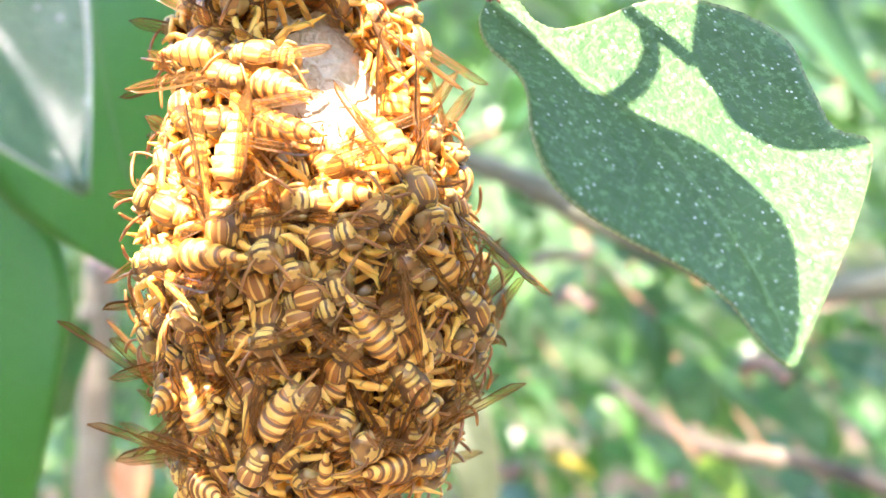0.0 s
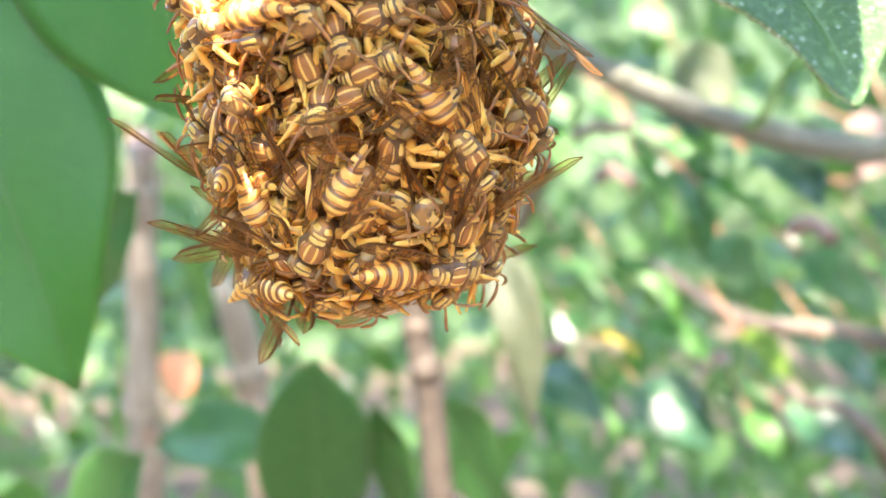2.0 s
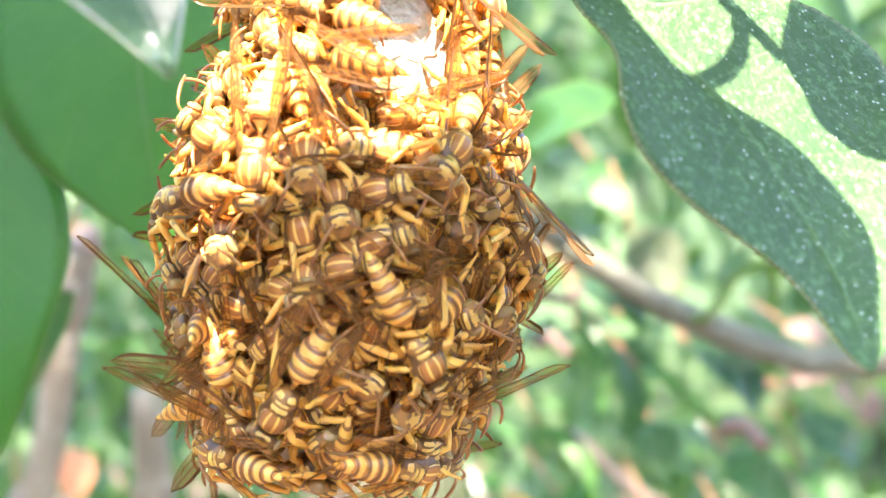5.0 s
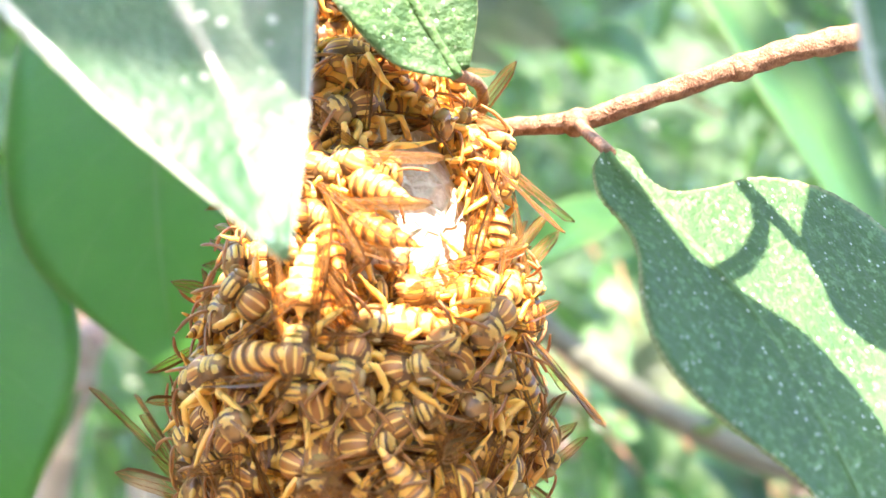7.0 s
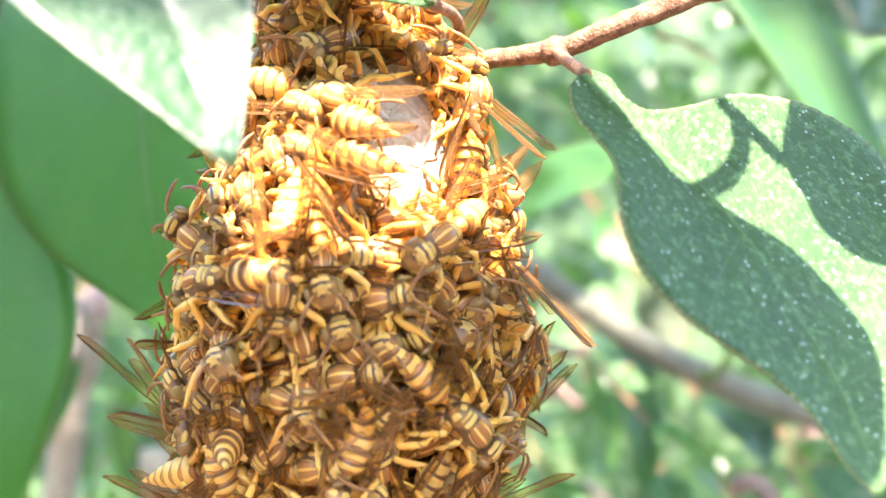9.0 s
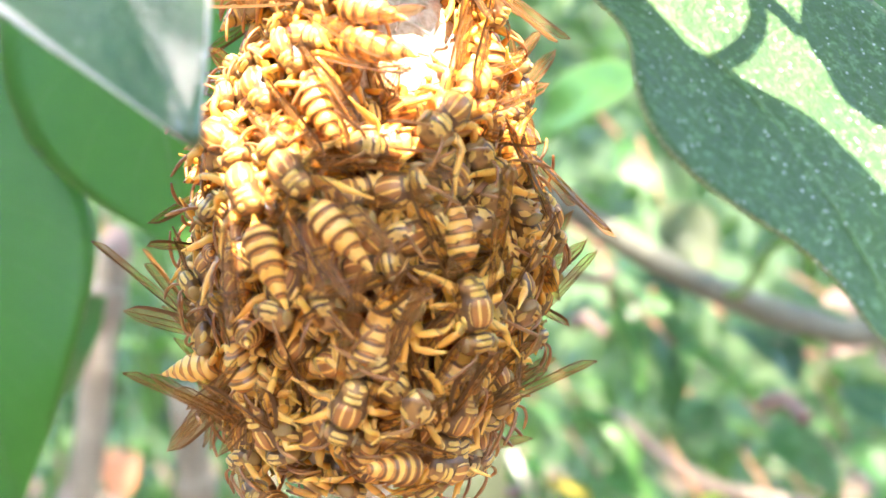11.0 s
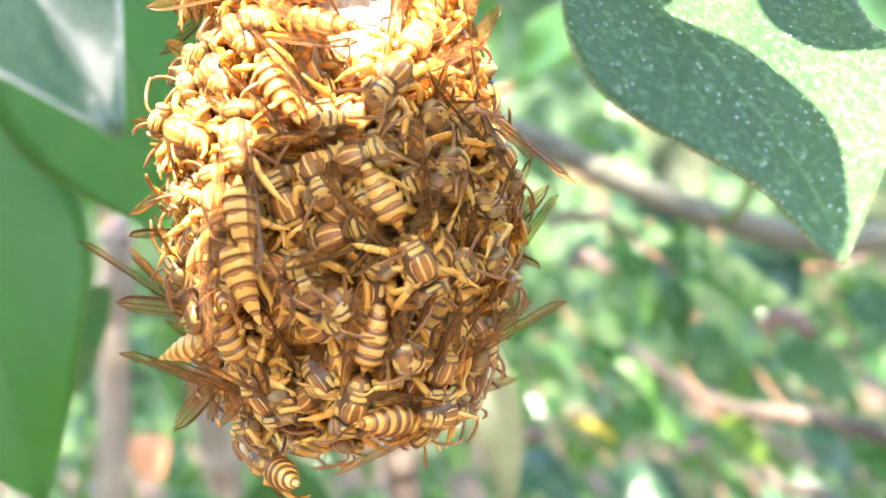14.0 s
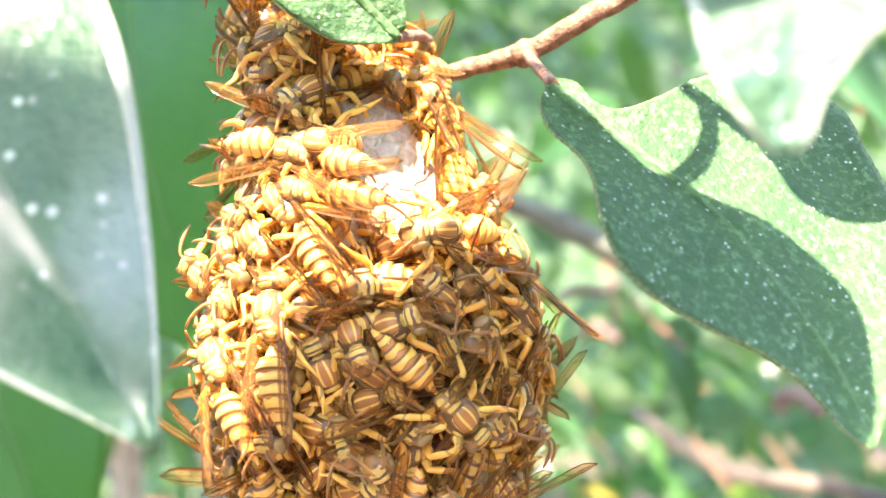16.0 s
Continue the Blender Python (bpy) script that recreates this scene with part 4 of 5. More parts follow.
near_leaf_right = outlined_leaf("pale sunlit green leaf with a blunt tip, close up", cm(2.75, -4.8, 1.73),
     [(0, 0.3), (5, 1.2), (10, 1.8), (15, 1.6), (19, 1.0), (22.5, 0.4), (25, 0.0)],
     [(0, -0.5), (3, -3.0), (9, -4.6), (15, -4.5), (19, -3.7), (22, -2.9), (23.8, -1.6), (25, -0.3)],
     [(0, 0.8), (3, 4.5), (9, 8.2), (14, 8.4), (17.5, 6.6), (20, 4.0), (22.3, 2.0), (24.5, 1.1), (25.1, 0.1)],
     (-0.05, -0.33, -0.94), (0.05, -0.94, 0.33), leaf_near, petiole=[cm(2.75, -4.8, 1.73), cm(2.83, -5.4, 2.76), cm(2.95, -6.1, 4.0)], fold=0.10, ripple=0.0004, ns=40, nv=16, seed=22)
SWAY_RIGHT = [(0, 2.7, -4.9, -0.85), (3, 2.75, -4.9, -0.8), (6.3, 2.86, -4.66, -0.77), (7, 2.83, -4.70, -0.79), (7.5, 2.71, -4.83, -0.75), (8, 2.77, -4.83, -0.80), (8.5, 2.74, -4.76, -0.76),
              (9, 2.76, -4.65, -0.69), (12, 2.7, -4.85, -0.9), (15, 2.62, -4.96, -1.09), (15.5, 2.55, -4.98, -1.33), (16, 2.62, -5.11, -1.11)]
SWAY = [
    (0, -0.29, -4.54, -1.64),
    (0.5, -0.25, -4.52, -1.50),
    (1, -0.23, -4.50, -1.22),
    (1.5, -0.27, -4.55, -1.31),
    (2, -0.26, -4.41, -1.41),
    (3, -0.67, -4.09, -1.92),
    (3.5, -0.83, -4.11, -1.93),
    (4, -0.86, -4.32, -1.86),
    (4.2, -0.77, -4.29, -1.82),
    (6.3, -0.14, -4.00, -1.42),
    (6.5, -0.08, -4.01, -1.44),
    (7, -0.01, -4.07, -1.43),
    (7.5, -0.05, -4.18, -1.40),
    (8, -0.02, -4.20, -1.34),
    (8.5, -0.07, -4.13, -1.37),
    (9, -0.13, -4.05, -1.36),
    (9.5, -0.08, -4.00, -1.31),
    (10, -0.23, -3.98, -1.41),
    (10.2, -0.28, -3.93, -1.86),
    (12.3, -0.43, -3.99, -1.91),
    (12.5, -0.60, -4.18, -1.90),
    (13, -0.57, -4.33, -2.00),
    (13.5, -0.54, -4.30, -2.17),
    (14, -0.36, -4.36, -1.88),
    (14.5, -0.26, -4.30, -1.66),
    (15, -0.29, -4.50, -1.86),
    (15.5, -0.33, -4.50, -2.14),
    (16, -0.43, -4.65, -2.31),
]


# ---- the nest ----
PROFILE_Z = (1.3, 0.9, 0.5, 0.1, -0.4, -1.0, -1.6, -2.1, -2.6, -3.0, -3.5, -4.0, -4.45, -4.8, -5.0)
PROFILE_R = (0.20, 0.34, 0.42, 0.58, 0.80, 0.96, 1.13, 1.25, 1.31, 1.30, 1.16, 0.90, 0.58, 0.30, 0.05)
AXIS_Z = (1.3, 0.6, 0.0, -0.8, -3.0, -5.0)
AXIS_X = (-0.66, -0.60, -0.42, -0.16, -0.13, -0.22)


def nest_radius(z):
    return float(np.interp(-z, [-v for v in PROFILE_Z], PROFILE_R))


def nest_axis(z):
    return float(np.interp(-z, [-v for v in AXIS_Z], AXIS_X)), -0.40


def on_nest(phi, z, lift=0.0):
    """Place and outward direction on the swarm's outer face; phi in degrees, 0 towards the camera, 90 to +x."""
    r, (ax, ay) = nest_radius(z) + lift, nest_axis(z)
    w = radians(phi)
    slope = (nest_radius(z + 0.1) - nest_radius(z - 0.1)) / 0.2
    n = Vector((math.sin(w), -math.cos(w), -slope)).normalized()
    return cm(ax + r * math.sin(w), ay - r * math.cos(w), z), n


def build_comb():
    """The carton comb that the swarm covers: a long, uneven paper body with rows of shallow cells."""
    root = new("wasp_nest")
    root.location = cm(-0.2, -0.4, 0)
    verts, faces, seg = [], [], 56
    zs = np.linspace(0.75, -4.45, 70)
    for z in zs:
        r, (ax, ay) = max(nest_radius(z) - float(np.interp(z, (-2.2, -1.7), (0.38, 0.20))), 0.05), nest_axis(z)
        for k in range(seg):
            w = 2 * math.pi * k / seg
            rr = r * (1 + 0.10 * noise.noise((2 * math.cos(w), 2 * math.sin(w), z * 1.3)) + 0.03 * noise.noise((9 * math.cos(w), 9 * math.sin(w), z * 6)))
            verts.append(cm(ax + rr * math.sin(w), ay - rr * math.cos(w), z) - root.location)
    for i in range(len(zs) - 1):
        for k in range(seg):
            q = (k + 1) % seg
            faces.append((i * seg + k, (i + 1) * seg + k, (i + 1) * seg + q, i * seg + q))
    faces.append(tuple(range(seg)))
    faces.append(tuple((len(zs) - 1) * seg + k for k in range(seg))[::-1])
    part("comb", mesh_of("comb", verts, faces, m_carton), root)
    v, f = tube([cm(0.30, 0.28, -0.12) - root.location, cm(0.15, 0.0, -0.2) - root.location, cm(-0.05, -0.3, -0.35) - root.location], [0.0011, 0.0016, 0.003], 10, 8, 0.2, 6)
    part("pedicel", mesh_of("pedicel", v, f, m_carton), root, "short papery stalk holding the comb")
    ring = []
    for r, h in ((1.0, -0.2), (1.0, 0.55), (0.80, 0.55), (0.74, -0.1)):
        ring += [(r * 0.92 * MM * math.cos(k * math.pi / 3), r * 0.92 * MM * math.sin(k * math.pi / 3), h * MM * 0.09) for k in range(6)]
    quads = [(i * 6 + k, i * 6 + (k + 1) % 6, i * 6 + 6 + (k + 1) % 6, i * 6 + 6 + k) for i in range(3) for k in range(6)] + [(18, 19, 20, 21, 22, 23)]
    cell = mesh_of("cell", ring, quads, m_carton, smooth=False)
    rng = random.Random(8)
    for i in range(8):
        for j in range(9):
            z = -0.20 - i * 0.18
            phi = -10 + j * 10.2 + (5.1 if i % 2 else 0)
            r = nest_radius(z) - 0.215
            (ax, ay), w = nest_axis(z), radians(phi)
            slope = (nest_radius(z + 0.1) - nest_radius(z - 0.1)) / 0.2
            n = Vector((math.sin(w), -math.cos(w), -slope)).normalized()
            ob = part("cell", cell, root)
            ob.matrix_local = Matrix.Translation(cm(ax + r * math.sin(w), ay - r * math.cos(w), z) - root.location) @ n.to_track_quat("Z", "Y").to_matrix().to_4x4() @ pose(0, 0, 0, rng.uniform(-2, 2), rng.uniform(-2, 2), rng.uniform(-6, 6))
    return tagged(root, "greyish paper wasp nest hanging from the twig", "wasp nest")


build_comb()


# ---- wasps ----

def lathe(rings, seg=14):
    """A body along x from rings of (x, half-width, half-height, centre height), in the wasp's units."""
    verts, faces = [], []
    for x, ry, rz, zc in rings:
        for k in range(seg):
            w = 2 * math.pi * k / seg
            verts.append((x * WASP, ry * WASP * math.sin(w), (zc + rz * math.cos(w)) * WASP))
    for i in range(len(rings) - 1):
        for k in range(seg):
            q = (k + 1) % seg
            faces.append((i * seg + k, i * seg + q, (i + 1) * seg + q, (i + 1) * seg + k))
    faces.append(tuple(range(seg))[::-1])
    faces.append(tuple((len(rings) - 1) * seg + k for k in range(seg)))
    return verts, faces


def wasp_bodies(droop):
    th = [(-2.15, 0.25, 0.3, 1.3), (-2.0, 0.75, 0.8, 1.35), (-1.5, 1.15, 1.2, 1.4), (-0.95, 1.25, 1.35, 1.45), (-0.9, 1.22, 1.3, 1.45), (-0.4, 1.38, 1.45, 1.5), (0.2, 1.5, 1.5, 1.5),
          (0.9, 1.48, 1.45, 1.5), (1.5, 1.28, 1.25, 1.45), (1.55, 1.3, 1.2, 1.42), (1.95, 1.0, 0.95, 1.35), (2.2, 0.5, 0.5, 1.3)]
    hd = [(2.15, 0.35, 0.35, 1.35), (2.3, 0.95, 0.85, 1.35), (2.6, 1.42, 1.2, 1.3), (2.95, 1.5, 1.3, 1.25), (3.3, 1.3, 1.25, 1.15), (3.6, 0.95, 1.05, 0.95), (3.8, 0.55, 0.7, 0.7), (3.88, 0.2, 0.3, 0.5)]
    ga = [(-2.0, 0.16, 0.18, 1.3), (-2.7, 0.2, 0.22, 1.45), (-3.3, 0.5, 0.5, 1.45)]
    for k in range(6):
        x0, full = -3.45 - 1.02 * k, (1.02, 1.32, 1.28, 1.08, 0.78, 0.42)[k]
        nxt = (1.32, 1.28, 1.08, 0.78, 0.42, 0.1)[k]
        ga += [(x0, full * 0.86, full * 0.82, 1.4 - droop * k * k), (x0 - 0.5, (full * 0.55 + nxt * 0.45) * 1.02, (full * 0.55 + nxt * 0.45) * 0.97, 1.4 - droop * (k + 0.5) ** 2), (x0 - 0.96, nxt * 1.10, nxt * 1.04, 1.4 - droop * (k + 0.9) ** 2)]
    ga.append((-9.75, 0.03, 0.03, 1.4 - droop * 36))
    return th, hd, ga


def plates(rings, areas, sunk=0.10, n=5):
    """Raised, rounded plates over a lathed body: each area is (x from, x to, angle from, angle to, height), 0 degrees on top."""
    xs = [r[0] for r in rings]
    order = np.argsort(xs)
    xs = np.array(xs)[order]
    ry, rz, zc = (np.array([r[k] for r in rings])[order] for k in (1, 2, 3))
    verts, faces, uvs = [], [], []
    grid = np.linspace(-1, 1, n)
    for x0, x1, w0, w1, height in areas:
        base = len(verts)
        for a in grid:
            for b in grid:
                u, v = a * math.sqrt(1 - 0.32 * b * b), b * math.sqrt(1 - 0.32 * a * a)
                x, w = (x0 + x1) / 2 + u * (x1 - x0) / 2, radians((w0 + w1) / 2 + v * (w1 - w0) / 2)
                edge = max(abs(a), abs(b))
                h = -sunk if edge > 0.99 else height * (1 - 0.35 * edge ** 2)
                verts.append((x * WASP, (np.interp(x, xs, ry) + h) * math.sin(w) * WASP, (np.interp(x, xs, zc) + (np.interp(x, xs, rz) + h) * math.cos(w)) * WASP))
                uvs.append(((a + 1) / 2, (b + 1) / 2))
        for i in range(n - 1):
            for j in range(n - 1):
                k = base + i * n + j
                faces.append((k, k + n, k + n + 1, k + 1))
    return verts, faces, uvs


def plated(name, rings, areas, seg):
    """A dark core with cream plates on it, seams left open between them, as one mesh."""
    v, f = lathe(rings, seg)
    pv, pf, _ = plates(rings, areas)
    core = np.array(v)
    webs = []
    for k in range(0, len(pv), 25):
        near = int(np.argmin(np.linalg.norm(core - np.array(pv[k]), axis=1)))
        webs.append((len(v) + k, len(v) + k + 1, near))
    me = mesh_of(name, v + pv, f + webs + [tuple(k + len(v) for k in q) for q in pf], m_core)
    me.materials.append(m_plate)
    me.polygons.foreach_set("material_index", [0] * (len(f) + len(webs)) + [1] * len(pf))
    return me


def mirrored(areas):
    return areas + [(x0, x1, -w1, -w0, h) for x0, x1, w0, w1, h in areas]


THORAX_PLATES = [(1.93, 2.22, -62, 62, 0.12), (-1.02, -0.50, -46, 46, 0.16), (-1.38, -1.08, -44, 44, 0.10)] + mirrored([
    (0.55, 1.95, 57, 80, 0.10), (0.30, 1.30, 84, 112, 0.12), (-0.25, 1.35, 116, 152, 0.10), (-0.95, 0.22, 62, 98, 0.11), (-1.0, -0.32, 102, 148, 0.10),
    (-1.85, -1.05, 70, 116, 0.10), (-2.02, -1.44, 4, 62, 0.10), (1.40, 2.08, 86, 140, 0.10)])
HEAD_PLATES = [(2.28, 2.74, -46, 46, 0.08), (2.76, 3.30, -44, 44, 0.09), (3.31, 3.84, -70, 70, 0.09)] + mirrored([
    (2.26, 2.66, 50, 138, 0.08), (3.33, 3.84, 74, 150, 0.08), (2.66, 3.30, 128, 176, 0.07)])
SCUTUM = [(-0.44, 1.90, -54, 54, 0.13)]


def leg_line(side, where, rng):
    """Hip, knee, heel and claw of one leg."""
    x0 = (1.2, 0.1, -1.0)[where]
    fwd = (1.6, -0.2, -2.2)[where] + rng.uniform(-0.7, 0.7)
    reach = rng.uniform(2.2, 3.4)
    hip = Vector((x0, side * 0.7, 0.7))
    knee = Vector((x0 + fwd * 0.5, side * reach * 0.75, rng.uniform(1.3, 2.3)))
    heel = Vector((x0 + fwd * 1.1, side * (reach + 0.3), rng.uniform(0.1, 0.7)))
    claw = Vector((x0 + fwd * 1.5 + rng.uniform(-0.5, 0.5), side * (reach + rng.uniform(0.2, 1.6)), rng.uniform(-0.4, 0.1)))
    return [p * WASP for p in (hip, knee, heel, claw)]


def wing_mesh(side, spread_deg, lift_deg, length, width, mat, cup=0.25):
    """A wing folded lengthwise: a narrow, cupped blade from the shoulder backwards."""
    ns, nv = 12, 4
    verts, uvs, faces = [], [], []
    a, e = radians(spread_deg), radians(lift_deg)
    d = Vector((-math.cos(a) * math.cos(e), side * math.sin(a) * math.cos(e), math.sin(e)))
    sd = Vector((0, 0, 1)).cross(d).normalized() * side
    up = d.cross(sd) * side
    for i in range(ns):
        s = i / (ns - 1)
        w = width * (0.35 + 0.65 * min(1, s * 2.2)) * (1 if s < 0.75 else math.sqrt(max(0.0, 1 - ((s - 0.75) / 0.25) ** 2)) * 0.95 + 0.05)
        for j in range(nv + 1):
            v = -1 + 2 * j / nv
            p = Vector((0.3, side * 1.15, 2.0)) + d * (length * s) + sd * (v * w * 0.5) + up * (-cup * w * v * v + 0.05 * math.sin(9 * s + 2 * v)) - Vector((0, 0, 0.7 * s * s))
            verts.append(p * WASP)
            uvs.append((s, (v + 1) / 2))
    n = len(verts)
    verts += [p - up * 0.03 * WASP for p in verts]
    uvs += uvs
    row = nv + 1
    for i in range(ns - 1):
        for j in range(nv):
            q = (i * row + j, i * row + j + 1, (i + 1) * row + j + 1, (i + 1) * row + j)
            faces += [q, tuple(n + k for k in q[::-1])]
    edge = [i * row for i in range(ns)] + [(ns - 1) * row + j for j in range(1, row)] + [i * row + nv for i in range(ns - 2, -1, -1)] + [j for j in range(nv - 1, 0, -1)]
    for k in range(len(edge)):
        a0, b0 = edge[k], edge[(k + 1) % len(edge)]
        faces.append((a0, n + a0, n + b0, b0))
    return mesh_of("wing", verts, faces, mat, uvs=uvs)


BODY = {}


def build_wasp(seed, droop, wings, label):
    rng = random.Random(seed)
    root = new("wasp")
    th, hd, ga = wasp_bodies(droop)
    if "thorax" not in BODY:
        BODY["thorax"] = plated("thorax", th, THORAX_PLATES, 16)
        v, f, uv = plates(th, SCUTUM, n=9)
        BODY["scutum"] = mesh_of("scutum", v, f, m_scutum, uvs=uv)
        BODY["head"] = plated("head", hd, HEAD_PLATES, 16)
        for k, side in (("eye_l", 1), ("eye_r", -1)):
            v, f = lathe([(-0.62, 0.05, 0.1, 0), (-0.5, 0.2, 0.5, 0), (-0.2, 0.3, 0.82, 0), (0.15, 0.3, 0.85, 0), (0.45, 0.22, 0.6, 0), (0.6, 0.05, 0.1, 0)], 10)
            BODY[k] = mesh_of("eye", [(x + 2.98 * WASP, y + side * 1.26 * WASP, z + 1.35 * WASP) for x, y, z in v], f, m_eye)
    thorax = part("thorax", BODY["thorax"], root, "cream plates with dark brown seams")
    part("scutum", BODY["scutum"], thorax, "brown back plate with cream stripes")
    head = part("head", BODY["head"], root)
    part("eye", BODY["eye_l"], head, "brown compound eye")
    part("eye", BODY["eye_r"], head, "brown compound eye")
    part("abdomen", mesh_of("abdomen", *lathe(ga, 16), m_gaster), root, "brown and cream banded abdomen")
    for side in (1, -1):
        for where in range(3):
            pts = leg_line(side, where, rng)
            v, f = tube([pts[0], pts[0].lerp(pts[1], 0.5), pts[1], pts[1].lerp(pts[2], 0.5), pts[2], pts[2].lerp(pts[3], 0.5), pts[3]], [0.26 * WASP, 0.50 * WASP, 0.28 * WASP, 0.32 * WASP, 0.24 * WASP, 0.14 * WASP, 0.10 * WASP], 7)
            part("leg", mesh_of("leg", v, f, m_leg), root)
        a, b = rng.uniform(0.4, 1.1), rng.uniform(0.2, 0.9)
        pts = [Vector(p) * WASP for p in ((3.5, side * 0.4, 1.7), (4.1, side * 0.8, 1.9), (4.9, side * (0.9 + a), 1.5 - b * 0.4), (5.5, side * (1.0 + 1.9 * a), 0.8 - b))]
        v, f = tube(pts, [0.13 * WASP, 0.12 * WASP, 0.15 * WASP, 0.17 * WASP, 0.1 * WASP], 6, 9)
        part("antenna", mesh_of("antenna", v, f, m_antenna), root)
    for side in (1, -1):
        for spread_deg, lift_deg, length, width, mat in wings:
            part("wing", wing_mesh(side, spread_deg + rng.uniform(-5, 5), lift_deg + rng.uniform(-4, 4), length, width, mat), root, "veined amber wing")
    return tagged(root, label, "wasp", "wasps on the nest")


YELLOW = "yellow and brown striped paper wasp clinging to the swarm"
KINDS = [
    build_wasp(1, 0.010, [(9, 5, 11.6, 1.2, m_wing)], YELLOW),
    build_wasp(2, 0.030, [(16, 7, 11.4, 1.25, m_wing)], YELLOW),
    build_wasp(3, 0.045, [(6, 5, 11.8, 1.15, m_wing)], YELLOW),
    build_wasp(4, 0.020, [(28, 10, 11.5, 1.3, m_wing)], YELLOW),
    build_wasp(5, 0.015, [(28, 8, 11.6, 1.7, m_wing), (44, 4, 7.4, 2.0, m_wing_clear)], "yellow and brown striped paper wasp with half-spread wings"),
    build_wasp(6, 0.060, [(12, 6, 11.2, 1.2, m_wing)], YELLOW),
    build_wasp(7, 0.050, [(22, 34, 11.8, 1.6, m_wing), (34, 24, 7.5, 1.9, m_wing_clear)], "yellow and brown striped paper wasp with wings held up"),
]
for k, ob in enumerate(KINDS):
    ob.matrix_basis = Matrix.Translation((0, 0, 0))


def wasp_pose(phi, z, heading, lift=0.0, pitch=0.0, bank=0.0):
    """On the swarm's face; heading in degrees, 0 with the head up, 90 with the head to +x as the camera sees it."""
    p, n = on_nest(phi, z, lift)
    up = (Vector((0, 0, 1)) - n * n.z).normalized()
    east = up.cross(n)
    h = radians(heading)
    fwd = (up * math.cos(h) + east * math.sin(h)).normalized()
    m = Matrix((fwd, n.cross(fwd), n)).transposed().to_4x4()
    return Matrix.Translation(p) @ m @ pose(0, 0, 0, bank, pitch, 0)


used = [False] * len(KINDS)


def add_wasp(kind, m):
    if not used[kind]:
        used[kind] = True
        KINDS[kind].matrix_basis = m
        return KINDS[kind]
    return copy_thing(KINDS[kind], m)


MOVERS = []
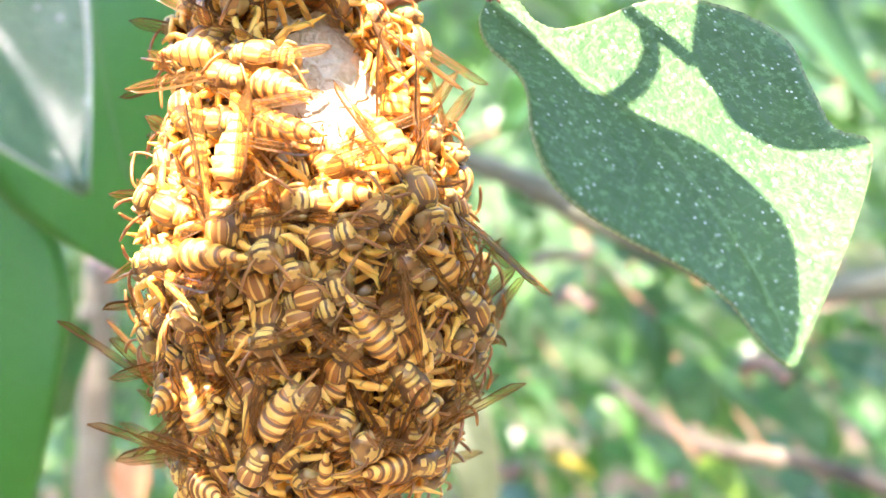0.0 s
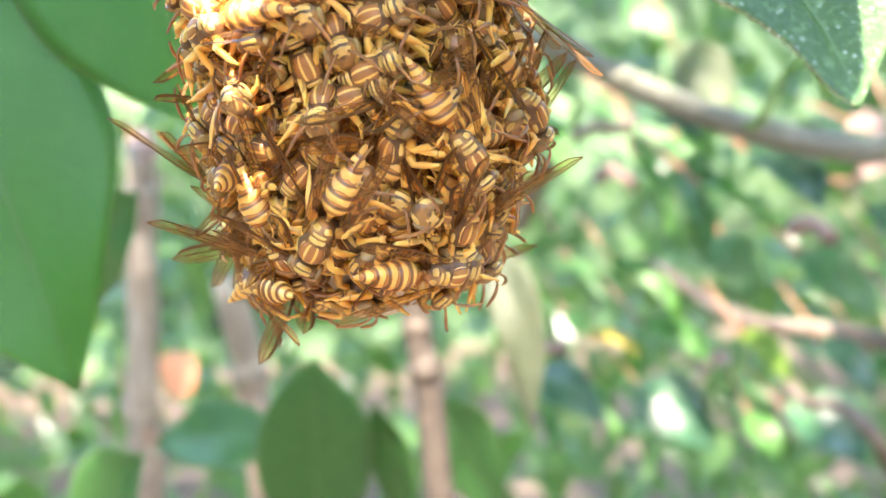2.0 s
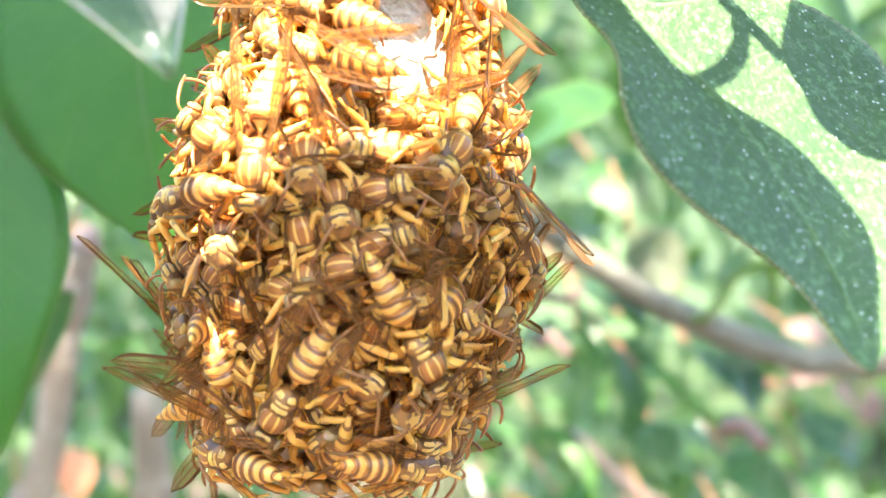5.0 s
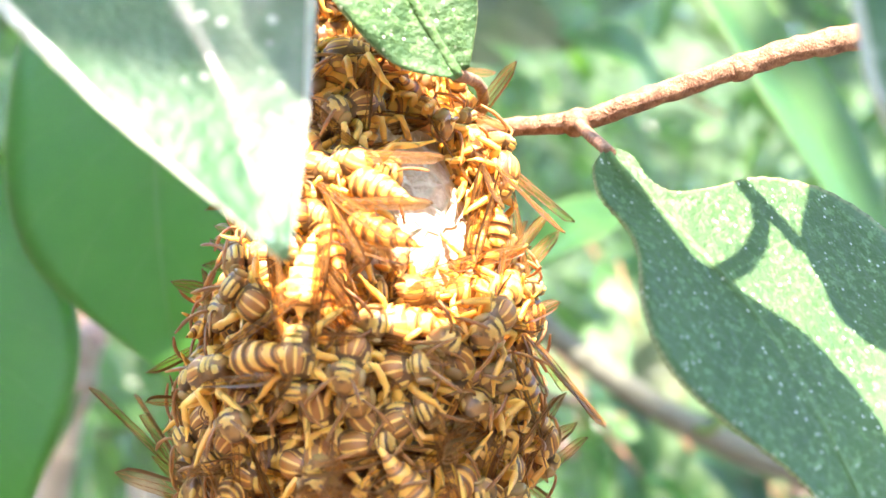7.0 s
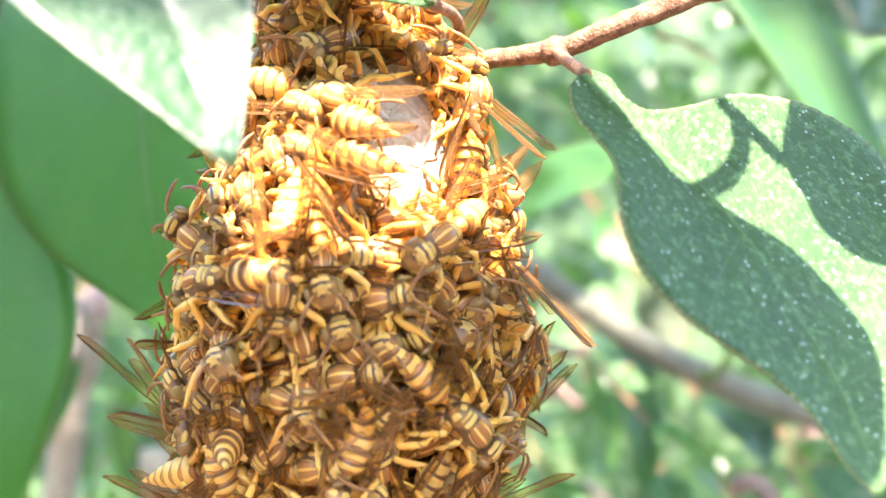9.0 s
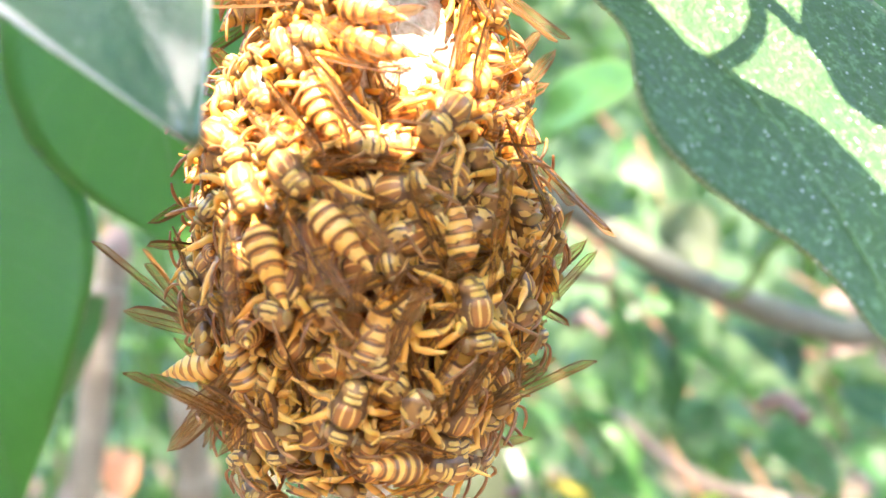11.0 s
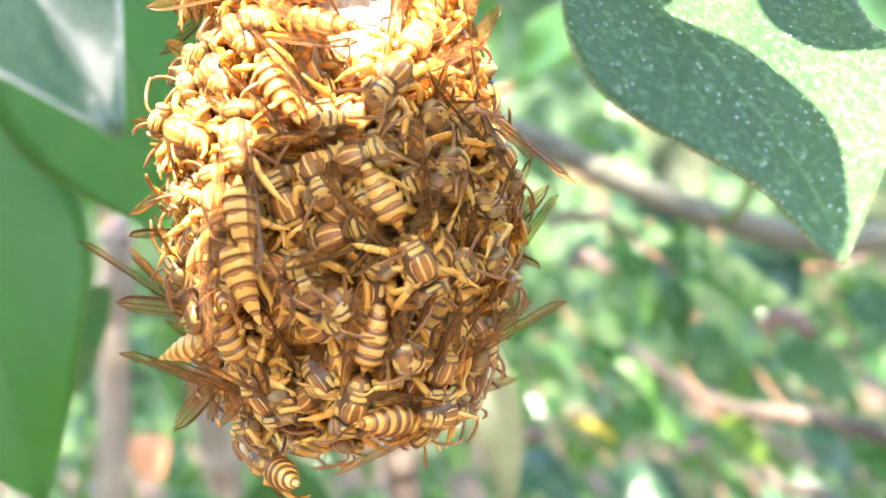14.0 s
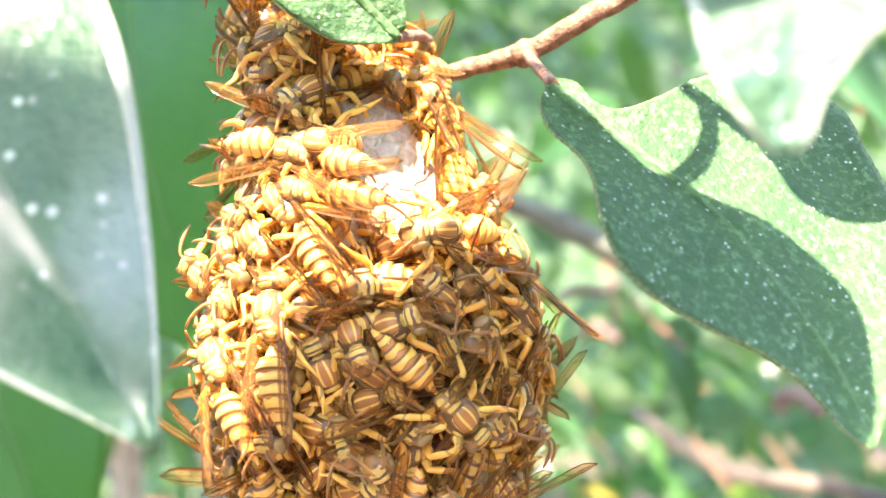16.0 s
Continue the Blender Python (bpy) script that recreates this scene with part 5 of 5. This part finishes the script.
# Wasps that can be followed: kind, lift, nose-down pitch, bank, then rows of seconds, place round the swarm, height and heading.
TRACKED = [
    (6, -0.12, 0, 0, [(0, -84, -3.25, 170), (4.2, -82, -3.2, 165), (9, -86, -3.1, 172), (16, -82, -3.2, 165)]),
    (6, -0.12, 0, 0, [(0, 82, -2.0, 8), (4.2, 84, -1.9, 4), (9, 82, -1.75, 0), (16, 84, -1.8, 6)]),
    (6, -0.15, 0, 0, [(0, -32, -3.7, 172), (4.2, -30, -3.75, 168), (16, -32, -3.7, 176)]),
    (6, -0.15, -5, 0, [(0, 50, -3.6, 186), (4.2, 53, -3.6, 182), (16, 50, -3.6, 190)]),
    (6, -0.15, 0, 15, [(0, -85, -3.6, 60), (4.2, -82, -3.65, 55), (16, -85, -3.6, 62)]),
    (6, -0.10, 0, 0, [(0, 75, -0.45, -10), (9, 77, -0.42, -14), (16, 75, -0.45, -8)]),
    (1, -0.05, -4, 0, [(0, -4, -0.72, 100), (9, -2, -0.70, 105), (16, -4, -0.72, 98)]),
    # front striped
    (1, 0.02, -8, 0, [(0, 42, -3.15, 144), (1.5, 42, -3.11, 148), (3.5, 45, -3.06, 144), (4.2, 34, -3.10, 147), (6.3, 37, -3.24, 138), (9, 46, -2.91, 131), (10, 45, -2.87, 156), (12.3, 36, -2.85, 176), (12.5, 38, -2.91, 172), (14.5, 31, -2.81, 156), (16, 34, -2.75, 141)]),
    # front round
    (5, -0.12, -55, 0, [(0, 31, -3.54, -61), (1.5, 32, -3.45, -58), (3.5, 34, -3.51, -74), (4.2, 36, -3.52, -70), (12.4, 30, -3.48, -64), (14.5, 33, -3.47, -57), (15.5, 32, -3.40, -53)]),
    # front down
    (2, -0.05, -5, 0, [(0, -12, -3.68, -146), (1.5, -10, -3.63, -142), (3.5, -7, -3.58, -149), (4.2, -10, -3.60, -148), (10.2, 10, -3.47, -165), (12.4, 0, -3.63, -155), (14.5, 15, -3.80, -163)]),
    # bottom
    (0, 0.0, -4, 20, [(0, -65, -3.92, -85), (1.5, -68, -4.00, -85), (3.5, -37, -4.05, -85), (4.2, -47, -4.06, -85), (12.4, -67, -4.42, -85)]),
    # right top
    (1, -0.05, -20, 0, [(4.2, 93, -1.71, -15), (6.3, 94, -1.53, -15), (7, 93, -1.63, -15), (9, 93, -1.46, -15), (10, 92, -1.27, -15), (12.4, 95, -1.49, -15), (14.5, 96, -1.75, -15), (16, 78, -2.06, -15)]),
    # upper mid
    (1, 0.02, -20, 0, [(0, 52, -1.81, 179), (1.5, 55, -1.80, 220), (4.2, 39, -1.78, 210), (6.3, 47, -1.83, 237), (7, 52, -1.68, 234), (9, 35, -1.68, 236), (10, 37, -1.61, 225), (12.4, 33, -1.56, 228), (14.5, 33, -1.54, 225), (15.5, 38, -1.41, 264), (16, 38, -1.45, 268)]),
    # left mid
    (2, -0.08, -40, 0, [(0, -1, -2.08, 167), (1.5, -2, -2.02, 170), (4.2, -7, -1.94, 163), (6.3, 3, -2.03, 173), (7, 4, -2.07, 183), (9, 0, -1.97, 159), (10.2, -9, -2.72, 170), (12.4, -17, -2.81, 208), (16, -23, -2.75, 177)]),
    # left lit
    (5, 0.08, 5, 20, [(0, -35, -2.23, -96), (1.5, -34, -2.11, -99), (4.2, -52, -2.29, -102), (6.3, -40, -2.34, -110), (7, -37, -2.31, -111), (9, -35, -2.10, -101), (10, -26, -2.06, -36), (12.4, -25, -2.36, -29), (14.5, -24, -2.40, -20), (16, -43, -2.32, -36)]),
    # left upright
    (2, 0.08, 5, 0, [(0, -12, -1.94, -178), (4.2, -22, -1.95, -186), (6.3, -10, -2.04, -179), (7, -10, -2.04, -186), (9, -10, -2.03, -183), (9.7, -10, -2.03, -123), (10.6, -10, -2.03, -63), (12.4, -13, -2.09, -7), (14.5, -17, -1.95, -7), (16, -19, -1.98, -7)]),
    # left round
    (5, -0.47, 66, 0, [(0, -55, -3.09, -85), (3.5, -46, -3.01, -85), (4.2, -48, -3.00, -85), (6.3, -38, -3.09, -85), (7, -37, -3.02, -85), (9, -34, -3.06, -85), (10, -30, -2.96, -85), (12.4, -37, -3.07, -85), (14.5, -34, -2.94, -85), (16, -47, -3.26, -85)]),
    # left winged
    (4, -0.37, 42, 0, [(0, -50, -3.77, 70), (1.5, -50, -3.77, 70), (4.2, -54, -3.67, 75), (7, -54, -3.37, 80), (9, -54, -3.35, 80), (12.4, -54, -3.28, 85), (16, -50, -3.40, 75)]),
    # top left head
    (0, 0.03, -40, 0, [(0, -39, -1.80, -65), (1.5, -48, -1.86, -65), (4.2, -51, -1.79, -65), (6.3, -29, -1.76, -65), (7, -30, -1.75, -65), (9, -54, -1.74, -65), (10.2, -45, -1.74, -65), (14.5, -46, -1.80, -65), (16, -73, -1.67, -65)]),
    # right lower
    (0, -0.02, -15, 0, [(0, 72, -2.73, 150), (1.5, 75, -2.88, 150), (3.5, 82, -2.71, 150), (4.2, 77, -2.41, 150), (6.3, 86, -2.53, 150), (7, 87, -2.56, 150), (9, 93, -2.38, 150), (16, 71, -2.18, 150)]),
    # twig wasp
    (3, 0.05, -10, 0, [(6.3, 88, -0.62, 10), (7, 76, -0.58, 10), (9, 71, -0.55, 10), (14.5, 94, -0.92, 10), (16, 93, -0.22, 10)]),
    # top across
    (1, -0.05, 0, 40, [(6.3, 2, 0.02, -100), (7, 0, 0.05, -100), (9, -12, 0.02, -100), (16, -12, 0.05, -100)]),
    # upper banded
    (0, -0.05, 10, 10, [(0, -18, -0.89, -75), (6.3, -14, -0.81, -75), (7, -17, -0.79, -75), (9, -15, -0.81, -75)]),
    # upper banded low
    (2, -0.08, 12, 0, [(0, -16, -1.22, -80), (6.3, -12, -1.14, -80), (7, -15, -1.12, -80), (9, -13, -1.08, -80)]),
    # left stack
    (0, -0.08, 0, -20, [(0, -43, -1.06, -35), (6.3, -24, -0.95, -35), (7, -23, -0.84, -35), (9, -19, -1.14, -35)]),
    # left stack low
    (5, -0.1, -5, -20, [(0, -46, -1.45, -40), (6.3, -30, -1.33, -40), (7, -26, -1.27, -40), (9, -32, -1.39, -40)]),
    # right plates
    (0, -0.12, -20, 50, [(0, 54, -2.62, -40), (1.5, 60, -2.51, -40), (7, 61, -2.32, -40), (9, 76, -2.30, -40), (14.5, 70, -2.73, -40), (16, 82, -2.53, -40)]),
    # right plates low
    (2, -0.12, -30, 30, [(0, 95, -3.00, 20), (1.5, 95, -2.88, 20), (3.5, 92, -2.99, 20), (4.2, 93, -2.87, 20), (9, 93, -2.79, 20), (12.4, 95, -2.87, 20), (14.5, 95, -2.88, 20), (16, 95, -2.81, 20)]),
    # lower mid
    (5, -0.15, -45, 0, [(0, 38, -2.76, -25), (1.5, 38, -2.74, -25), (12.4, 13, -3.25, -25), (14.5, 11, -3.10, -25)]),
    # low right
    (0, -0.05, 0, 0, [(0, 65, -3.83, 95), (1.5, 44, -3.96, 95), (3.5, 54, -3.95, 95), (4.2, 53, -4.00, 95)]),
]


def track_pose(row, lift, pitch, bank):
    return wasp_pose(row[1], row[2], row[3], lift, pitch, bank)


def swarm():
    rng = random.Random(41)
    here = []
    for kind, lift, pitch, bank, rows in TRACKED:
        ob = add_wasp(kind, track_pose(rows[0], lift, pitch, bank))
        MOVERS.append((ob, lift, pitch, bank, rows))
        mid = rows[len(rows) // 2]
        h = radians(mid[3])
        for back in (0.0, -0.45):
            p, _ = on_nest(mid[1] + math.degrees(back * math.sin(h) / max(nest_radius(mid[2]), 0.3)), mid[2] + back * math.cos(h), -0.1)
            here.append(p)
    for layer, lift, count, gap in ((1, -0.19, 140, 0.36), (0, -0.33, 150, 0.31), (2, -0.26, 100, 0.29)):
        made, tries = 0, 0
        if layer != 1:
            here = []
        while made < count and tries < 6000:
            tries += 1
            z = rng.uniform(-4.1, 0.85)
            if rng.random() > nest_radius(z) / 1.34:
                continue
            phi = rng.uniform(-180, 180)
            if abs(phi) > 125 and rng.random() < 0.7:
                continue
            p, _ = on_nest(phi, z, lift)
            if any((p - q).length < gap / 100 for q in here):
                continue
            head = rng.choice((0, 180, 180, 150, -150, 90, -90, -60, 40, 200)) + rng.uniform(-25, 25)
            if z < -3.3:
                head = rng.choice((180, 150, -150)) + rng.uniform(-25, 25)
            reach = [(phi + math.degrees(k * math.sin(radians(head)) / max(nest_radius(z), 0.4)), z + k * math.cos(radians(head))) for k in (0.38, 0.0, -0.38, -0.7)]
            if any(4 < a < 54 and -1.50 < b < -0.26 for a, b in reach):
                continue
            here.append(p)
            nose = rng.uniform(-10, 12)
            if layer == 2 or (layer == 1 and rng.random() < 0.85):
                nose = -rng.uniform(25, 60)
            bank = rng.choice((-1, 1)) * rng.uniform(0, 30 if rng.random() < 0.5 else 85)
            row = (phi, z, head)
            ob = add_wasp(rng.choice((0, 1, 2, 3, 5, 0, 1, 2, 5, 4)), wasp_pose(phi, z, head, lift + rng.uniform(-0.04, 0.06), nose, bank))
            if layer == 1 and rng.random() < 0.5:
                rows, h, q, zz = [], head, phi, z
                for k in range(9):
                    rows.append((k * 2.0, q, zz, h))
                    step = rng.uniform(0, 0.07)
                    q += math.sin(radians(h)) * step * 40
                    zz += math.cos(radians(h)) * step * 0.7
                    h += rng.uniform(-8, 8)
                MOVERS.append((ob, lift, nose, bank, rows))
            made += 1


swarm()


# ---- what moves ----
def motions():
    for ob, rest, sway in ((near_leaf_left, Vector((-0.20, -4.10, -1.45)), SWAY), (near_leaf_right, Vector((2.63, -5.63, -0.62)), SWAY_RIGHT)):
        home = ob.location.copy()
        walk(ob, [(t, Matrix.Translation(home + (Vector((x, y, z)) - rest) / 100)) for t, x, y, z in sway])
    for ob, aside in ((swaying_shade, Vector((-0.050, -0.004, 0.020))), (high_shade, Vector((-0.008, 0.0, 0.012)))):
        home = ob.location.copy()
        walk(ob, [(t, Matrix.Translation(home + aside * k)) for t, k in ((0, 0.0), (4.2, 0.0), (6.0, 1.0), (7.5, 1.1), (9.2, 1.0), (10.0, 0.1), (12, 0.0), (16, 0.0))])
    for ob, lift, pitch, bank, rows in MOVERS:
        full = list(rows)
        if full[0][0] > 0:
            full.insert(0, (0, *full[0][1:]))
        if full[-1][0] < 16:
            full.append((16, *full[-1][1:]))
        walk(ob, [(row[0], track_pose(row, lift, pitch, bank)) for row in full])


motions()
